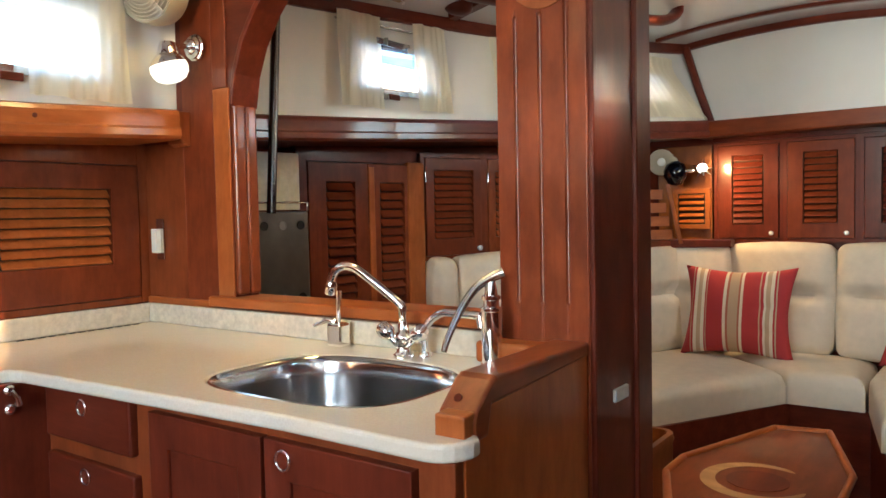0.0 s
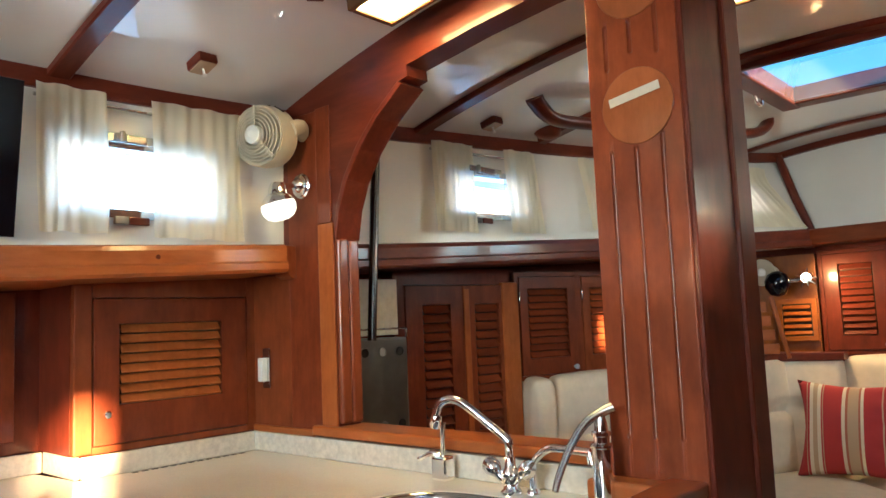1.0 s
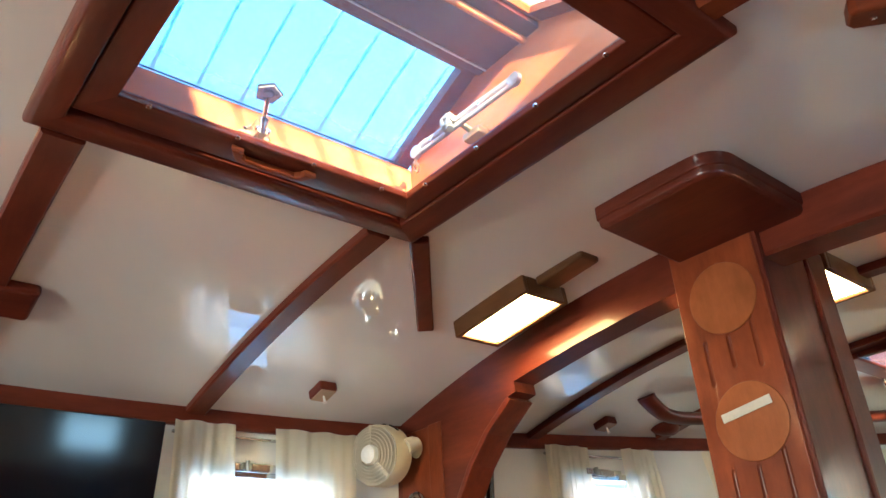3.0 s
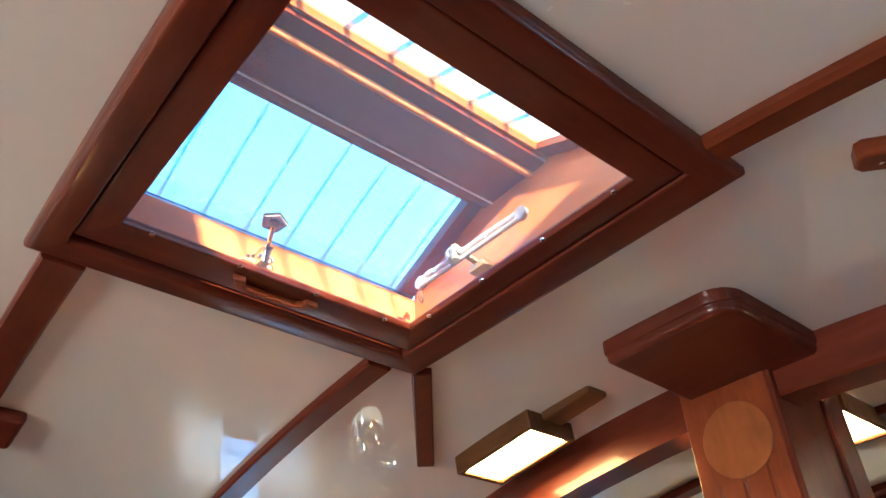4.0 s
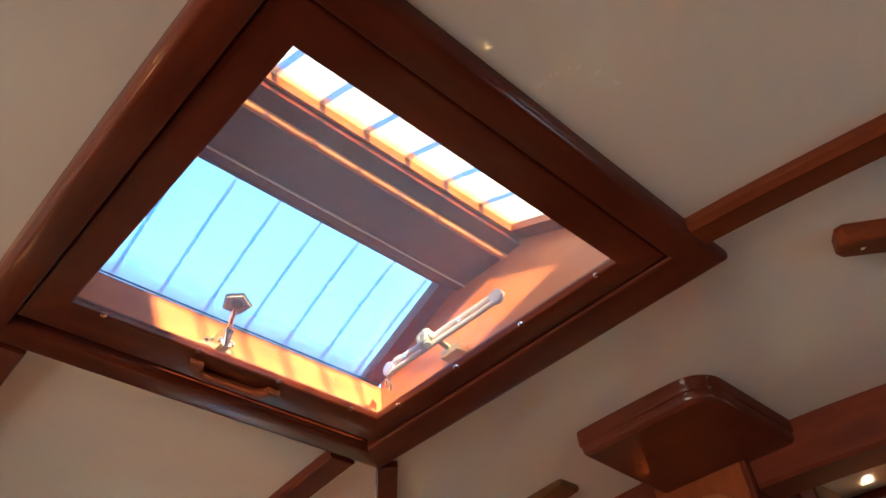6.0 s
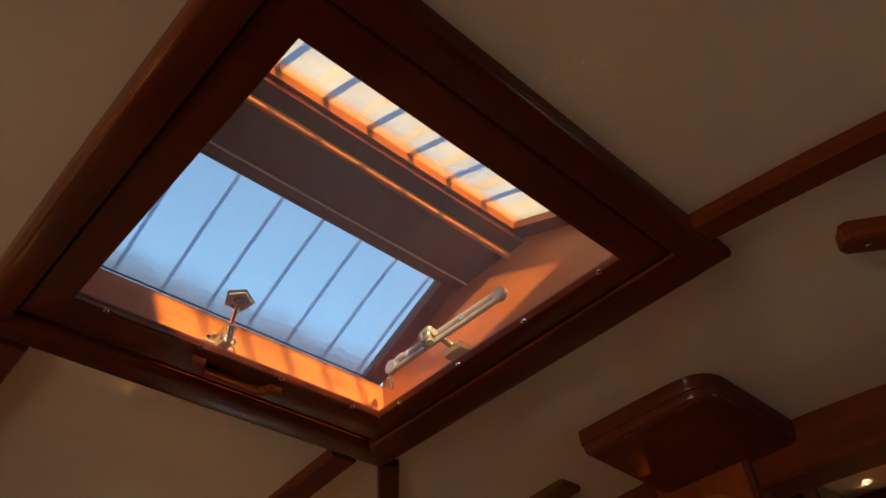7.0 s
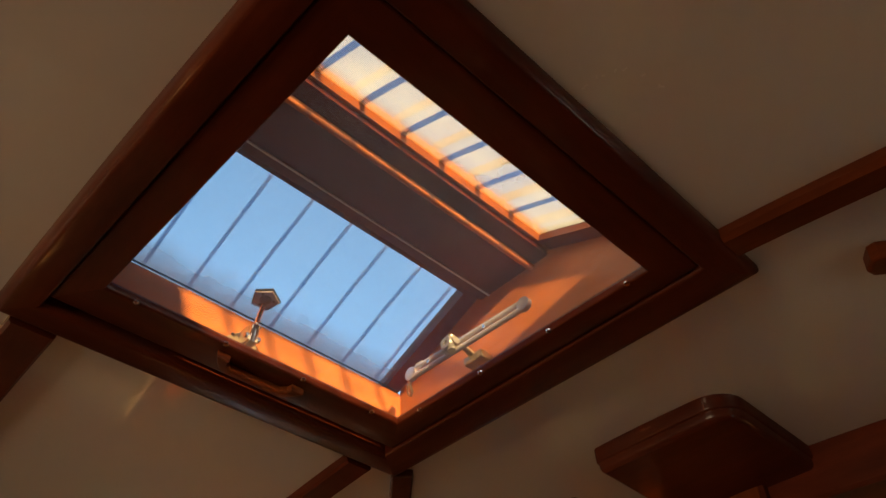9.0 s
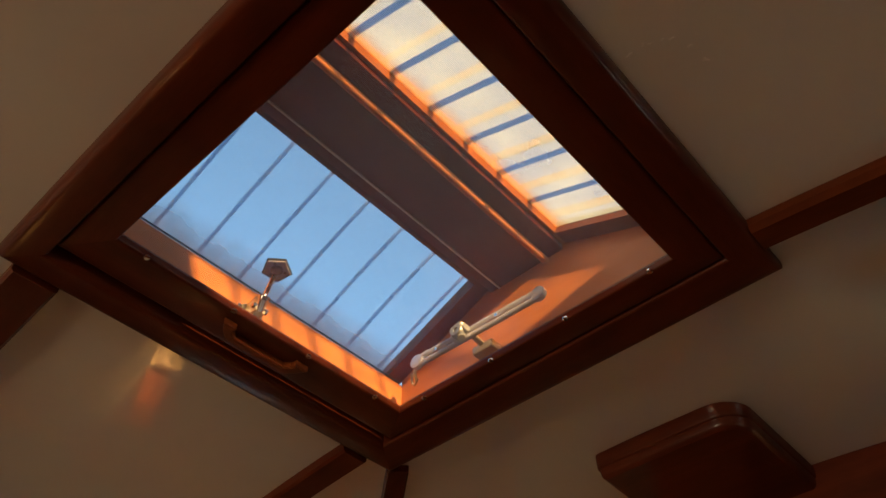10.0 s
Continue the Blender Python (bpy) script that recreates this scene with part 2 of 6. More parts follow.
HEATER_STEEL = plain("heat_tinted_steel", (0.20, 0.185, 0.165), 0.30, 0.85, 0, 0.35, 14.0, 0.05)
TAN = plain("tan_plate", (0.42, 0.27, 0.15), 0.5, 0, 0, 0.15)
FLUE_STEEL = plain("dark_flue_steel", (0.16, 0.155, 0.15), 0.22, 1.0, 0, 0.2)
SATIN = plain("satin_alloy", (0.80, 0.84, 0.93), 0.22, 0.35, 0, 0.1, 30.0)
KNOB_GREY = plain("grey_knob", (0.42, 0.45, 0.42), 0.35, 0.3, 0, 0.1)
OVEN_STEEL = plain("oven_steel", (0.46, 0.46, 0.50), 0.42, 0.35, 0, 0.1, 30.0)
BRASS = plain("brass", (0.86, 0.82, 0.58), 0.24, 0.45, 0, 0.1)
BLACK = plain("black_gloss", (0.004, 0.005, 0.008), 0.10, 0, 0.0, 0.05)
# near-black that stands in for shade inside slots, holes and lockers
DARK = plain("painted_shade", (0.012, 0.010, 0.009), 0.8)
VINYL = plain("cream_leather", (0.68, 0.60, 0.48), 0.5, 0, 0.0, 0.14, 25.0, 0.12)
FAN_GREY = plain("fan_grey_plastic", (0.16, 0.14, 0.11), 0.5, 0, 0, 0.1)
CREAM = plain("cream_plastic", (0.62, 0.56, 0.43), 0.4, 0, 0, 0.06)
WHITE = plain("white_plastic", (0.80, 0.79, 0.75), 0.4, 0, 0, 0.04)
PUTTY = plain("pale_fabric", (0.60, 0.58, 0.52), 0.9, 0, 0, 0.25, 50.0, 0.3)
RUBBER = plain("dark_rubber", (0.022, 0.026, 0.028), 0.5)


def counter_stone():
    mat, nt, p, out = nodes("cream_stone")
    a = noise_at(nt, 240.0, (1, 1, 1), 2.0)
    b = noise_at(nt, 9.0, (1, 1, 1), 5.0)
    col = mix(nt, ramp(nt, a, 0.35, 0.65), (0.64, 0.60, 0.52), (0.70, 0.67, 0.59))
    col = mix(nt, ramp(nt, b, 0.3, 0.9), col, (0.65, 0.61, 0.52))
    nt.links.new(col, p.inputs["Base Color"])
    p.inputs["Roughness"].default_value = 0.2
    p.inputs["Coat Weight"].default_value = 0.3
    p.inputs["Coat Roughness"].default_value = 0.08
    return mat


STONE = counter_stone()
SPLASH = plain("speckled_splash_stone", (0.74, 0.68, 0.56), 0.25, 0, 0.2, 0.32, 70.0)


def cloth(name="curtain_cloth", through_colour=(0.90, 0.87, 0.74)):
    mat, nt, p, out = nodes(name)
    n = noise_at(nt, 500.0, (1, 1, 1), 2.0)
    p.inputs["Base Color"].default_value = (0.85, 0.80, 0.66, 1)
    p.inputs["Roughness"].default_value = 0.9
    bump(nt, p, n, 0.15, 0.001)
    tr = add(nt, "ShaderNodeBsdfTranslucent")
    tr.inputs[0].default_value = (*through_colour, 1)
    m = nt.nodes.new("ShaderNodeMixShader")
    m.inputs[0].default_value = 0.62
    nt.links.new(p.outputs[0], m.inputs[1])
    nt.links.new(tr.outputs[0], m.inputs[2])
    nt.links.new(m.outputs[0], out.inputs[0])
    return mat


def glass(name, tint=(1, 1, 1), dust_glow=0.0, dust_colour=(0.8, 0.78, 0.72), ior=1.45):
    """A thin clear pane: straight through with a mirror gloss, and dust that takes the light."""
    mat, nt, p, out = nodes(name)
    nt.nodes.remove(p)
    t = add(nt, "ShaderNodeBsdfTransparent")
    t.inputs[0].default_value = (*tint, 1)
    g = add(nt, "ShaderNodeBsdfGlossy", Roughness=0.03)
    fr = add(nt, "ShaderNodeFresnel", IOR=ior)
    m = nt.nodes.new("ShaderNodeMixShader")
    nt.links.new(fr.outputs[0], m.inputs[0])
    nt.links.new(t.outputs[0], m.inputs[1])
    nt.links.new(g.outputs[0], m.inputs[2])
    last = m
    if dust_glow > 0:
        tr = add(nt, "ShaderNodeBsdfTranslucent")
        tr.inputs[0].default_value = (*dust_colour, 1)
        n = noise_at(nt, 14.0, (1, 1, 1), 6.0)
        vr = nt.nodes.new("ShaderNodeMapRange")
        vr.inputs[1].default_value, vr.inputs[2].default_value = 0.3, 0.7
        vr.inputs[3].default_value, vr.inputs[4].default_value = dust_glow * 0.7, dust_glow * 1.2
        nt.links.new(n, vr.inputs[0])
        m2 = nt.nodes.new("ShaderNodeMixShader")
        nt.links.new(vr.outputs[0], m2.inputs[0])
        nt.links.new(m.outputs[0], m2.inputs[1])
        nt.links.new(tr.outputs[0], m2.inputs[2])
        last = m2
    nt.links.new(last.outputs[0], out.inputs[0])
    return mat


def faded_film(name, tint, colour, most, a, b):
    """A tinted band of painted glow on a pane that fades across its width; a, b: how thick it is at either edge."""
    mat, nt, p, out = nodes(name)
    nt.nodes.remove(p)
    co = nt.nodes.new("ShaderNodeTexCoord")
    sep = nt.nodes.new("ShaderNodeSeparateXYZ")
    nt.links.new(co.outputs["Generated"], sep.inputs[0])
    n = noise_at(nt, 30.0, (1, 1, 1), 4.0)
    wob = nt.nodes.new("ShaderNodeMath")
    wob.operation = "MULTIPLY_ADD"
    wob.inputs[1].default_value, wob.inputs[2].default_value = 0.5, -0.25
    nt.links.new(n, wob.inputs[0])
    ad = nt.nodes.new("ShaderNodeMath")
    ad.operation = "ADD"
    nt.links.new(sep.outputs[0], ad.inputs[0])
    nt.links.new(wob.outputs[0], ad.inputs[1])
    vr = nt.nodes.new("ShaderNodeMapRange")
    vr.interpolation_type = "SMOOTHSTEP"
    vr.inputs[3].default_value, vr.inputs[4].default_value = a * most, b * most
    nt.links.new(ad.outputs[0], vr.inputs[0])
    clear, thin, dust_glow = add(nt, "ShaderNodeBsdfTransparent"), add(nt, "ShaderNodeBsdfTransparent"), add(nt, "ShaderNodeBsdfTranslucent")
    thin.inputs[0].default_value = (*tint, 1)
    dust_glow.inputs[0].default_value = (*colour, 1)
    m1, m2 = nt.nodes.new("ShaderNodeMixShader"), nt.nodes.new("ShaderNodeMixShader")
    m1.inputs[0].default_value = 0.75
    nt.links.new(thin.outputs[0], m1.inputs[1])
    nt.links.new(dust_glow.outputs[0], m1.inputs[2])
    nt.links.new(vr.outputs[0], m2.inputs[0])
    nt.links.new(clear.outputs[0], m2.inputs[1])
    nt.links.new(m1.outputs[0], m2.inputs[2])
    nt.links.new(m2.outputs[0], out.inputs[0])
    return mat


def acrylic_rod():
    """Weathered clear rod: half diffuse, half seen through."""
    mat, nt, p, out = nodes("weathered_acrylic_rod")
    n = noise_at(nt, 60.0, (1, 1, 1), 3.0)
    nt.links.new(mix(nt, ramp(nt, n, 0.3, 0.7), (0.42, 0.46, 0.55), (0.55, 0.58, 0.66)), p.inputs["Base Color"])
    p.inputs["Roughness"].default_value = 0.4
    tr = add(nt, "ShaderNodeBsdfTransparent")
    tr.inputs[0].default_value = (0.72, 0.80, 0.92, 1)
    m = nt.nodes.new("ShaderNodeMixShader")
    m.inputs[0].default_value = 0.68
    nt.links.new(p.outputs[0], m.inputs[1])
    nt.links.new(tr.outputs[0], m.inputs[2])
    nt.links.new(m.outputs[0], out.inputs[0])
    return mat


def screen_mesh():
    """Insect screen: fine threads with open holes."""
    mat, nt, p, out = nodes("insect_screen")
    co = nt.nodes.new("ShaderNodeTexCoord")
    sep = nt.nodes.new("ShaderNodeSeparateXYZ")
    nt.links.new(co.outputs["Object"], sep.inputs[0])
    hits = []
    for i in (0, 1):
        mul = nt.nodes.new("ShaderNodeMath")
        mul.operation = "MULTIPLY"
        mul.inputs[1].default_value = 1 / 0.0016
        nt.links.new(sep.outputs[i], mul.inputs[0])
        fr = nt.nodes.new("ShaderNodeMath")
        fr.operation = "FRACT"
        nt.links.new(mul.outputs[0], fr.inputs[0])
        lt = nt.nodes.new("ShaderNodeMath")
        lt.operation = "LESS_THAN"
        lt.inputs[1].default_value = 0.15
        nt.links.new(fr.outputs[0], lt.inputs[0])
        hits.append(lt)
    mx = nt.nodes.new("ShaderNodeMath")
    mx.operation = "MAXIMUM"
    nt.links.new(hits[0].outputs[0], mx.inputs[0])
    nt.links.new(hits[1].outputs[0], mx.inputs[1])
    p.inputs["Base Color"].default_value = (0.35, 0.35, 0.36, 1)
    p.inputs["Roughness"].default_value = 0.6
    nt.links.new(mx.outputs[0], p.inputs["Alpha"])
    tr = add(nt, "ShaderNodeBsdfTransparent")
    p.inputs["Alpha"].default_value = 1.0
    m = nt.nodes.new("ShaderNodeMixShader")
    for l in list(nt.links):
        if l.to_socket == p.inputs["Alpha"]:
            nt.links.remove(l)
    nt.links.new(mx.outputs[0], m.inputs[0])
    thin = add(nt, "ShaderNodeBsdfTranslucent")
    thin.inputs[0].default_value = (0.42, 0.44, 0.50, 1)
    fibre = nt.nodes.new("ShaderNodeMixShader")
    fibre.inputs[0].default_value = 0.5
    nt.links.new(p.outputs[0], fibre.inputs[1])
    nt.links.new(thin.outputs[0], fibre.inputs[2])
    nt.links.new(tr.outputs[0], m.inputs[1])
    nt.links.new(fibre.outputs[0], m.inputs[2])
    nt.links.new(m.outputs[0], out.inputs[0])
    return mat


def glow(name, colour, strength):
    mat, nt, p, out = nodes(name)
    p.inputs["Base Color"].default_value = (0.8, 0.78, 0.7, 1)
    p.inputs["Emission Color"].default_value = (*colour, 1)
    p.inputs["Emission Strength"].default_value = strength
    return mat


def striped():
    """Woven cushion cover: red with cream, sand and white stripes along the height."""
    mat, nt, p, out = nodes("striped_cover")
    co = nt.nodes.new("ShaderNodeTexCoord")
    sep = nt.nodes.new("ShaderNodeSeparateXYZ")
    nt.links.new(co.outputs["Generated"], sep.inputs[0])
    cr = nt.nodes.new("ShaderNodeValToRGB")
    cr.color_ramp.interpolation = "CONSTANT"
    red, cream, sand, rust = (0.42, 0.035, 0.04, 1), (0.75, 0.68, 0.55, 1), (0.50, 0.37, 0.24, 1), (0.40, 0.14, 0.09, 1)
    stops = [(0.0, red), (0.095, sand), (0.105, red), (0.125, cream), (0.155, sand), (0.195, cream), (0.225, red), (0.235, sand), (0.245, red), (0.395, cream), (0.425, rust), (0.445, sand), (0.525, rust), (0.54, cream), (0.565, red), (0.70, sand), (0.712, red), (0.735, cream), (0.755, sand), (0.79, cream), (0.82, red), (0.835, sand), (0.845, red)]
    els = cr.color_ramp.elements
    els[0].position, els[0].color = stops[0]
    els[1].position, els[1].color = stops[1]
    for s, c in stops[2:]:
        e = els.new(s)
        e.color = c
    nt.links.new(sep.outputs[0], cr.inputs[0])
    nt.links.new(cr.outputs[0], p.inputs["Base Color"])
    p.inputs["Roughness"].default_value = 0.85
    bump(nt, p, noise_at(nt, 300.0, (1, 1, 1), 2.0), 0.2, 0.002)
    return mat


CLOTH = cloth()
LINED_CLOTH = cloth("lined_curtain_cloth", (0.026, 0.046, 0.085))
PANE = glass("portlight_glass", (0.95, 0.98, 1.0))
PANE_DUSTY = glass("weathered_pane", (0.46, 0.58, 0.80), 0.60, (0.150, 0.240, 0.315))
# the pale blotches in this pane stand in for reflections
PANE_SMOKED = glass("smoked_hatch_pane", (0.095, 0.135, 0.155), 0.08, (0.20, 0.27, 0.30), 1.3)
# orange glow of sunlit wood on the pane, put into a film's colour
AMBER_GLOW_FILM = faded_film("amber_glow_film", (0.85, 0.48, 0.20), (0.40, 0.17, 0.04), 0.80, 1.0, 0.0)
# haze tinted pink to paint the light bounced off the sunlit coaming
HAZE_GLOW_FILM = faded_film("haze_glow_film", (0.95, 0.60, 0.54), (1.0, 0.48, 0.38), 0.85, 1.0, 0.0)
PANE_FROSTED = glass("frosted_blue_pane", (0.10, 0.14, 0.18), 0.85, (0.17, 0.42, 1.0))
PANE_BLUE = glass("clear_hatch_pane", (0.62, 0.885, 1.0), 0.02)
SCREEN = screen_mesh()
ROD = acrylic_rod()
TUBE_GLOW = glow("fluorescent_diffuser", (1.0, 0.60, 0.21), 2.5)
TUBE_DIM = glow("ageing_fluorescent_diffuser", (1.0, 0.58, 0.20), 1.0)
BULB_GLOW = glow("lit_bulb", (1.0, 0.84, 0.60), 0.040)
HALOGEN_GLOW = glow("lit_halogen", (1.0, 0.88, 0.72), 0.45)
STRIPED = striped()

# ---- the shell of the cabin ----
MID = -0.17                                   # the boat's centreline


def ceil_z(x):
    return 1.985 - 0.138 * (x - MID) ** 2


def lerp(tab, y):
    for (a, p), (b, q) in zip(tab, tab[1:]):
        if y <= b:
            return p + (q - p) * max(0.0, (y - a)) / (b - a)
    return tab[-1][1]


TOP_X = [(-1.6, -1.28), (0.9, -1.295), (1.35, -1.283), (1.7, -1.255), (2.1, -1.212), (2.42, -1.163), (2.95, -1.074), (3.5, -0.93), (3.96, -0.775), (4.13, -0.70)]
RAIL_X = [(-1.6, -1.22), (0.9, -1.215), (1.35, -1.21), (1.7, -1.195), (1.97, -1.18), (2.43, -1.09), (2.87, -0.97), (3.3, -0.82), (3.59, -0.68), (3.84, -0.52)]


def rail_z(y):
    return 1.45 + 0.048 * (y - 1.7)


def wall_x(y, z):
    """The port cabin side between rail and ceiling."""
    top, foot = lerp(TOP_X, y), lerp(RAIL_X, y) - 0.07
    k = (z - rail_z(y)) / (1.87 - rail_z(y))
    return foot + (top - foot) * k


FWD, AFT = 4.13, -1.5
# y0, y1, z0, z1 of the portlights' clear openings
PORTS = [(1.12, 1.50, 1.51, 1.665), (2.305, 2.615, 1.58, 1.715), (3.00, 3.30, 1.60, 1.73), (3.52, 3.82, 1.63, 1.76)]
PORTS_STB = [(0.36, 0.74, 1.492, 1.654), (1.30, 1.55, 1.50, 1.675), (-0.55, -0.17, 1.49, 1.65), (2.36, 2.72, 1.575, 1.70), (3.02, 3.36, 1.60, 1.73)]


def cabin_side(name, ports, flip):
    ys = sorted({AFT + (FWD - AFT) * i / 44 for i in range(45)} | {p for w in ports for p in w[:2]})
    zs = sorted({1.30, 1.36, 1.42, 1.86, 1.93, 2.03} | {p for w in ports for p in w[2:]})
    bm = B()
    inside = lambda y, z: any(a < y < b and c < z < d for a, b, c, d in ports)
    for out in (0.0, 0.03):
        def at(y, z):
            z = max(z, rail_z(y) - 0.03)
            return ((2 * MID - wall_x(y, z) + out) if flip else wall_x(y, z) - out, y, z)
        sheet(bm, ys, zs, at, inside)
    lone(name, bm, PANEL, "white laminate cabin side above the rail, with portlights", "wall", kind="structure")


cabin_side("wall_port", PORTS, False)
cabin_side("wall_starboard", PORTS_STB, True)

HATCH = (-0.425, 0.115, 0.600, 1.155)         # the opening over the galley
SALON_HATCH = (-0.39, 0.05, 2.76, 3.30)


def headliner():
    xs = sorted({-1.45 + 2.56 * i / 56 for i in range(57)} | set(HATCH[:2]) | set(SALON_HATCH[:2]))
    ys = sorted({AFT, -1.0, -0.5, 0.0, 0.4, 1.4, 1.755, 2.0, 2.4, 3.7, 4.0, 4.2} | set(HATCH[2:]) | set(SALON_HATCH[2:]))
    hole = lambda x, y: any(a < x < b and c < y < d for a, b, c, d in (HATCH, SALON_HATCH))
    bm = B()
    for up in (0.0, 0.03):
        sheet(bm, xs, ys, lambda x, y: (x, y, ceil_z(x) + up), hole)
    lone("ceiling", bm, LAMINATE, "glossy off-white laminate cabin ceiling, gently cambered", "ceiling", kind="structure")


headliner()

# floor, and plain boards that close the hull below the rail and fore and aft
bm = box(B(), -2.2, 1.9, AFT, 4.4, -0.04, 0.0)
lone("floor", bm, CHERRY["y"], "varnished wooden cabin sole", "floor", kind="structure")
bm = B()
prism(bm, [(-1.95, AFT), (-1.9, AFT), (-1.68, 1.75), (-1.42, 2.2), (-1.30, 2.9), (-0.72, 4.25), (-0.75, 4.3), (-1.95, 2.9)], "z", 0, 1.47)
lone("wall_port_lower", bm, MAHOGANY["y"], "dark mahogany hull lining below the rail", "wall", kind="structure")
bm = B()
prism(bm, [(1.60, AFT), (1.55, AFT), (1.30, 1.75), (1.08, 2.2), (0.96, 2.9), (0.38, 4.25), (0.41, 4.3), (1.60, 2.9)], "z", 0, 1.53)
lone("wall_starboard_lower", bm, MAHOGANY["y"], "dark mahogany hull lining below the rail", "wall", kind="structure")
for sgn, nm in ((0, "ledge_port"), (1, "ledge_starboard")):
    bm = B()
    fx = lambda x: 2 * MID - x if sgn else x
    ys = [AFT + (4.1 - AFT) * i / 30 for i in range(31)]
    sheet(bm, ys, [0, 1], lambda y, k: (fx(lerp(RAIL_X, y) - (0.11 if k == 0 else 0.06)), y, rail_z(y) - 0.01))
    lone(nm, bm, PANEL, "white ledge below the portlights", "ledge", kind="structure")
# forward bulkhead: white front of the cabin trunk above, mahogany below
bm = box(B(), -1.0, 0.7, FWD, FWD + 0.04, 1.522, 2.02)
lone("wall_forward_upper", bm, PANEL, "white laminate front of the cabin trunk", "wall", kind="structure")
bm = box(B(), -1.2, 0.9, 4.14, 4.18, 0, 1.52)
lone("wall_forward", bm, MAHOGANY["x"], "dark mahogany forward bulkhead behind the settee", "wall", kind="structure")
# aft bulkhead with the companionway opening
bm = B()
box(bm, -2.0, -0.28, AFT - 0.04, AFT, 0, 2.05)
box(bm, 0.48, 1.7, AFT - 0.04, AFT, 0, 2.05)
box(bm, -0.28, 0.48, AFT - 0.04, AFT, 0, 1.05)
box(bm, -0.28, 0.48, AFT - 0.04, AFT, 1.95, 2.05)
lone("wall_aft", bm, CHERRY["z"], "cherry bulkhead with an open companionway", "wall", kind="structure")


# side decks and the water round the hull
for sgn, nm in ((0, "deck_port"), (1, "deck_starboard")):
    bm = B()
    ys = [-3.0 + 9.0 * i / 24 for i in range(25)]
    def at(y, k):
        x = wall_x(max(AFT, min(FWD, y)), 1.5) - 0.035 if k == 0 else -2.25 + 0.06 * max(0.0, y - 1) ** 2
        return (2 * MID - x if sgn else x, y, 1.475 + 0.04 * (y - 1.7))
    sheet(bm, ys, [0, 1], at)
    lone(nm, bm, DECK, "off-white moulded side deck outside the portlights", "deck", kind="structure")
bm = B()
n = 48
rings = [[bm.verts.new((MID + r * math.cos(2 * math.pi * k / n), 1.5 + r * 1.6 * math.sin(2 * math.pi * k / n), 0.45)) for k in range(n)] for r in (2.3, 8, 60, 900, 3000)]
for a, b in zip(rings, rings[1:]):
    for k in range(n):
        bm.faces.new((a[k], a[(k + 1) % n], b[(k + 1) % n], b[k]))
lone("water", bm, SEA, "calm harbour water outside the boat", "water", kind="structure")


# hazy sunlit shore far across the water, seen through the portlights
bm = B()
rng = random.Random(5)
rows = []
for k in range(61):
    a = radians(100 + 160 * k / 60)
    top = 17 + 3 * math.sin(9 * a) + rng.uniform(-1.2, 1.2)
    rows.append([bm.verts.new((MID + r * math.cos(a), 1.5 + r * math.sin(a), z)) for r, z in ((68, 0.4), (70, top * 0.35), (78, top * 0.8), (90, top))])
for a, b in zip(rows, rows[1:]):
    for k in range(3):
        bm.faces.new((a[k], b[k], b[k + 1], a[k + 1])).smooth = True
lone("backdrop_shore", bm, SHORE, "pale hazy sunlit shore across the harbour", "shore", kind="structure")


# ---- rails, trims and beams ----
def swept(name, tab, z_of, prof, material, label, category, flip=False, n=40, y0=None, y1=None):
    """A moulding swept along the cabin side; prof: (inboard, up) corners."""
    a, b = (tab[0][0] if y0 is None else y0), (tab[-1][0] if y1 is None else y1)
    bm = B()
    rings = []
    for i in range(n + 1):
        y = a + (b - a) * i / n
        x = lerp(tab, y)
        rings.append([bm.verts.new(((2 * MID - x - p) if flip else x + p, y, z_of(y) + q)) for p, q in prof])
    m = len(prof)
    for r, s in zip(rings, rings[1:]):
        for k in range(m):
            bm.faces.new((r[k], r[(k + 1) % m], s[(k + 1) % m], s[k]))
    bm.faces.new(rings[0])
    bm.faces.new(rings[-1][::-1])
    bmesh.ops.recalc_face_normals(bm, faces=bm.faces)
    return lone(name, bm, material, label, category, kind="structure")


RAIL_PROFILE = [(-0.10, 0.0), (-0.012, 0.0), (-0.003, -0.004), (0.0, -0.014), (0.0, -0.044), (0.006, -0.050), (0.006, -0.066), (0.0, -0.074), (-0.02, -0.076), (-0.55, -0.076), (-0.55, -0.05), (-0.10, -0.05)]
swept("rail_galley", RAIL_X, rail_z, RAIL_PROFILE, CEDAR["y"], "varnished cherry rail below the galley portlight", "rail", y1=1.68)
swept("rail_salon", RAIL_X, rail_z, RAIL_PROFILE, MAHOGANY["y"], "moulded mahogany rail below the salon portlights", "rail", y0=1.80)
swept("rail_starboard", RAIL_X, rail_z, RAIL_PROFILE, CHERRY["y"], "varnished cherry rail below the portlights", "rail", True)
for y in (0.80, 1.33):
    bm = lathe(B(), [(0.0055, 0.0), (0.0055, 0.0012), (0.0035, 0.0016)], pose(lerp(RAIL_X, y) - 0.0004, y, rail_z(y) - 0.029, 0, 90), 12)
    lone("wood_plug", bm, MAHOGANY["x"], "round dark wood plug in the galley rail", "plug", "plugs in the galley rail", "structure")
bm = prism(B(), [(1.68, 1.446), (1.716, 1.446), (1.716, 1.36), (1.706, 1.358), (1.692, 1.366), (1.684, 1.378), (1.68, 1.39)], "x", -1.262, -1.203, 0.003)
lone("rail_return", bm, CHERRY["z"], "rounded end block of the galley rail on the bulkhead", "trim", kind="structure")
TOP_PROFILE = [(-0.03, 0.04), (0.012, 0.04), (0.016, 0.0), (0.012, -0.006), (-0.03, -0.006)]
trim_z = lambda y: ceil_z(lerp(TOP_X, y)) - 0.036
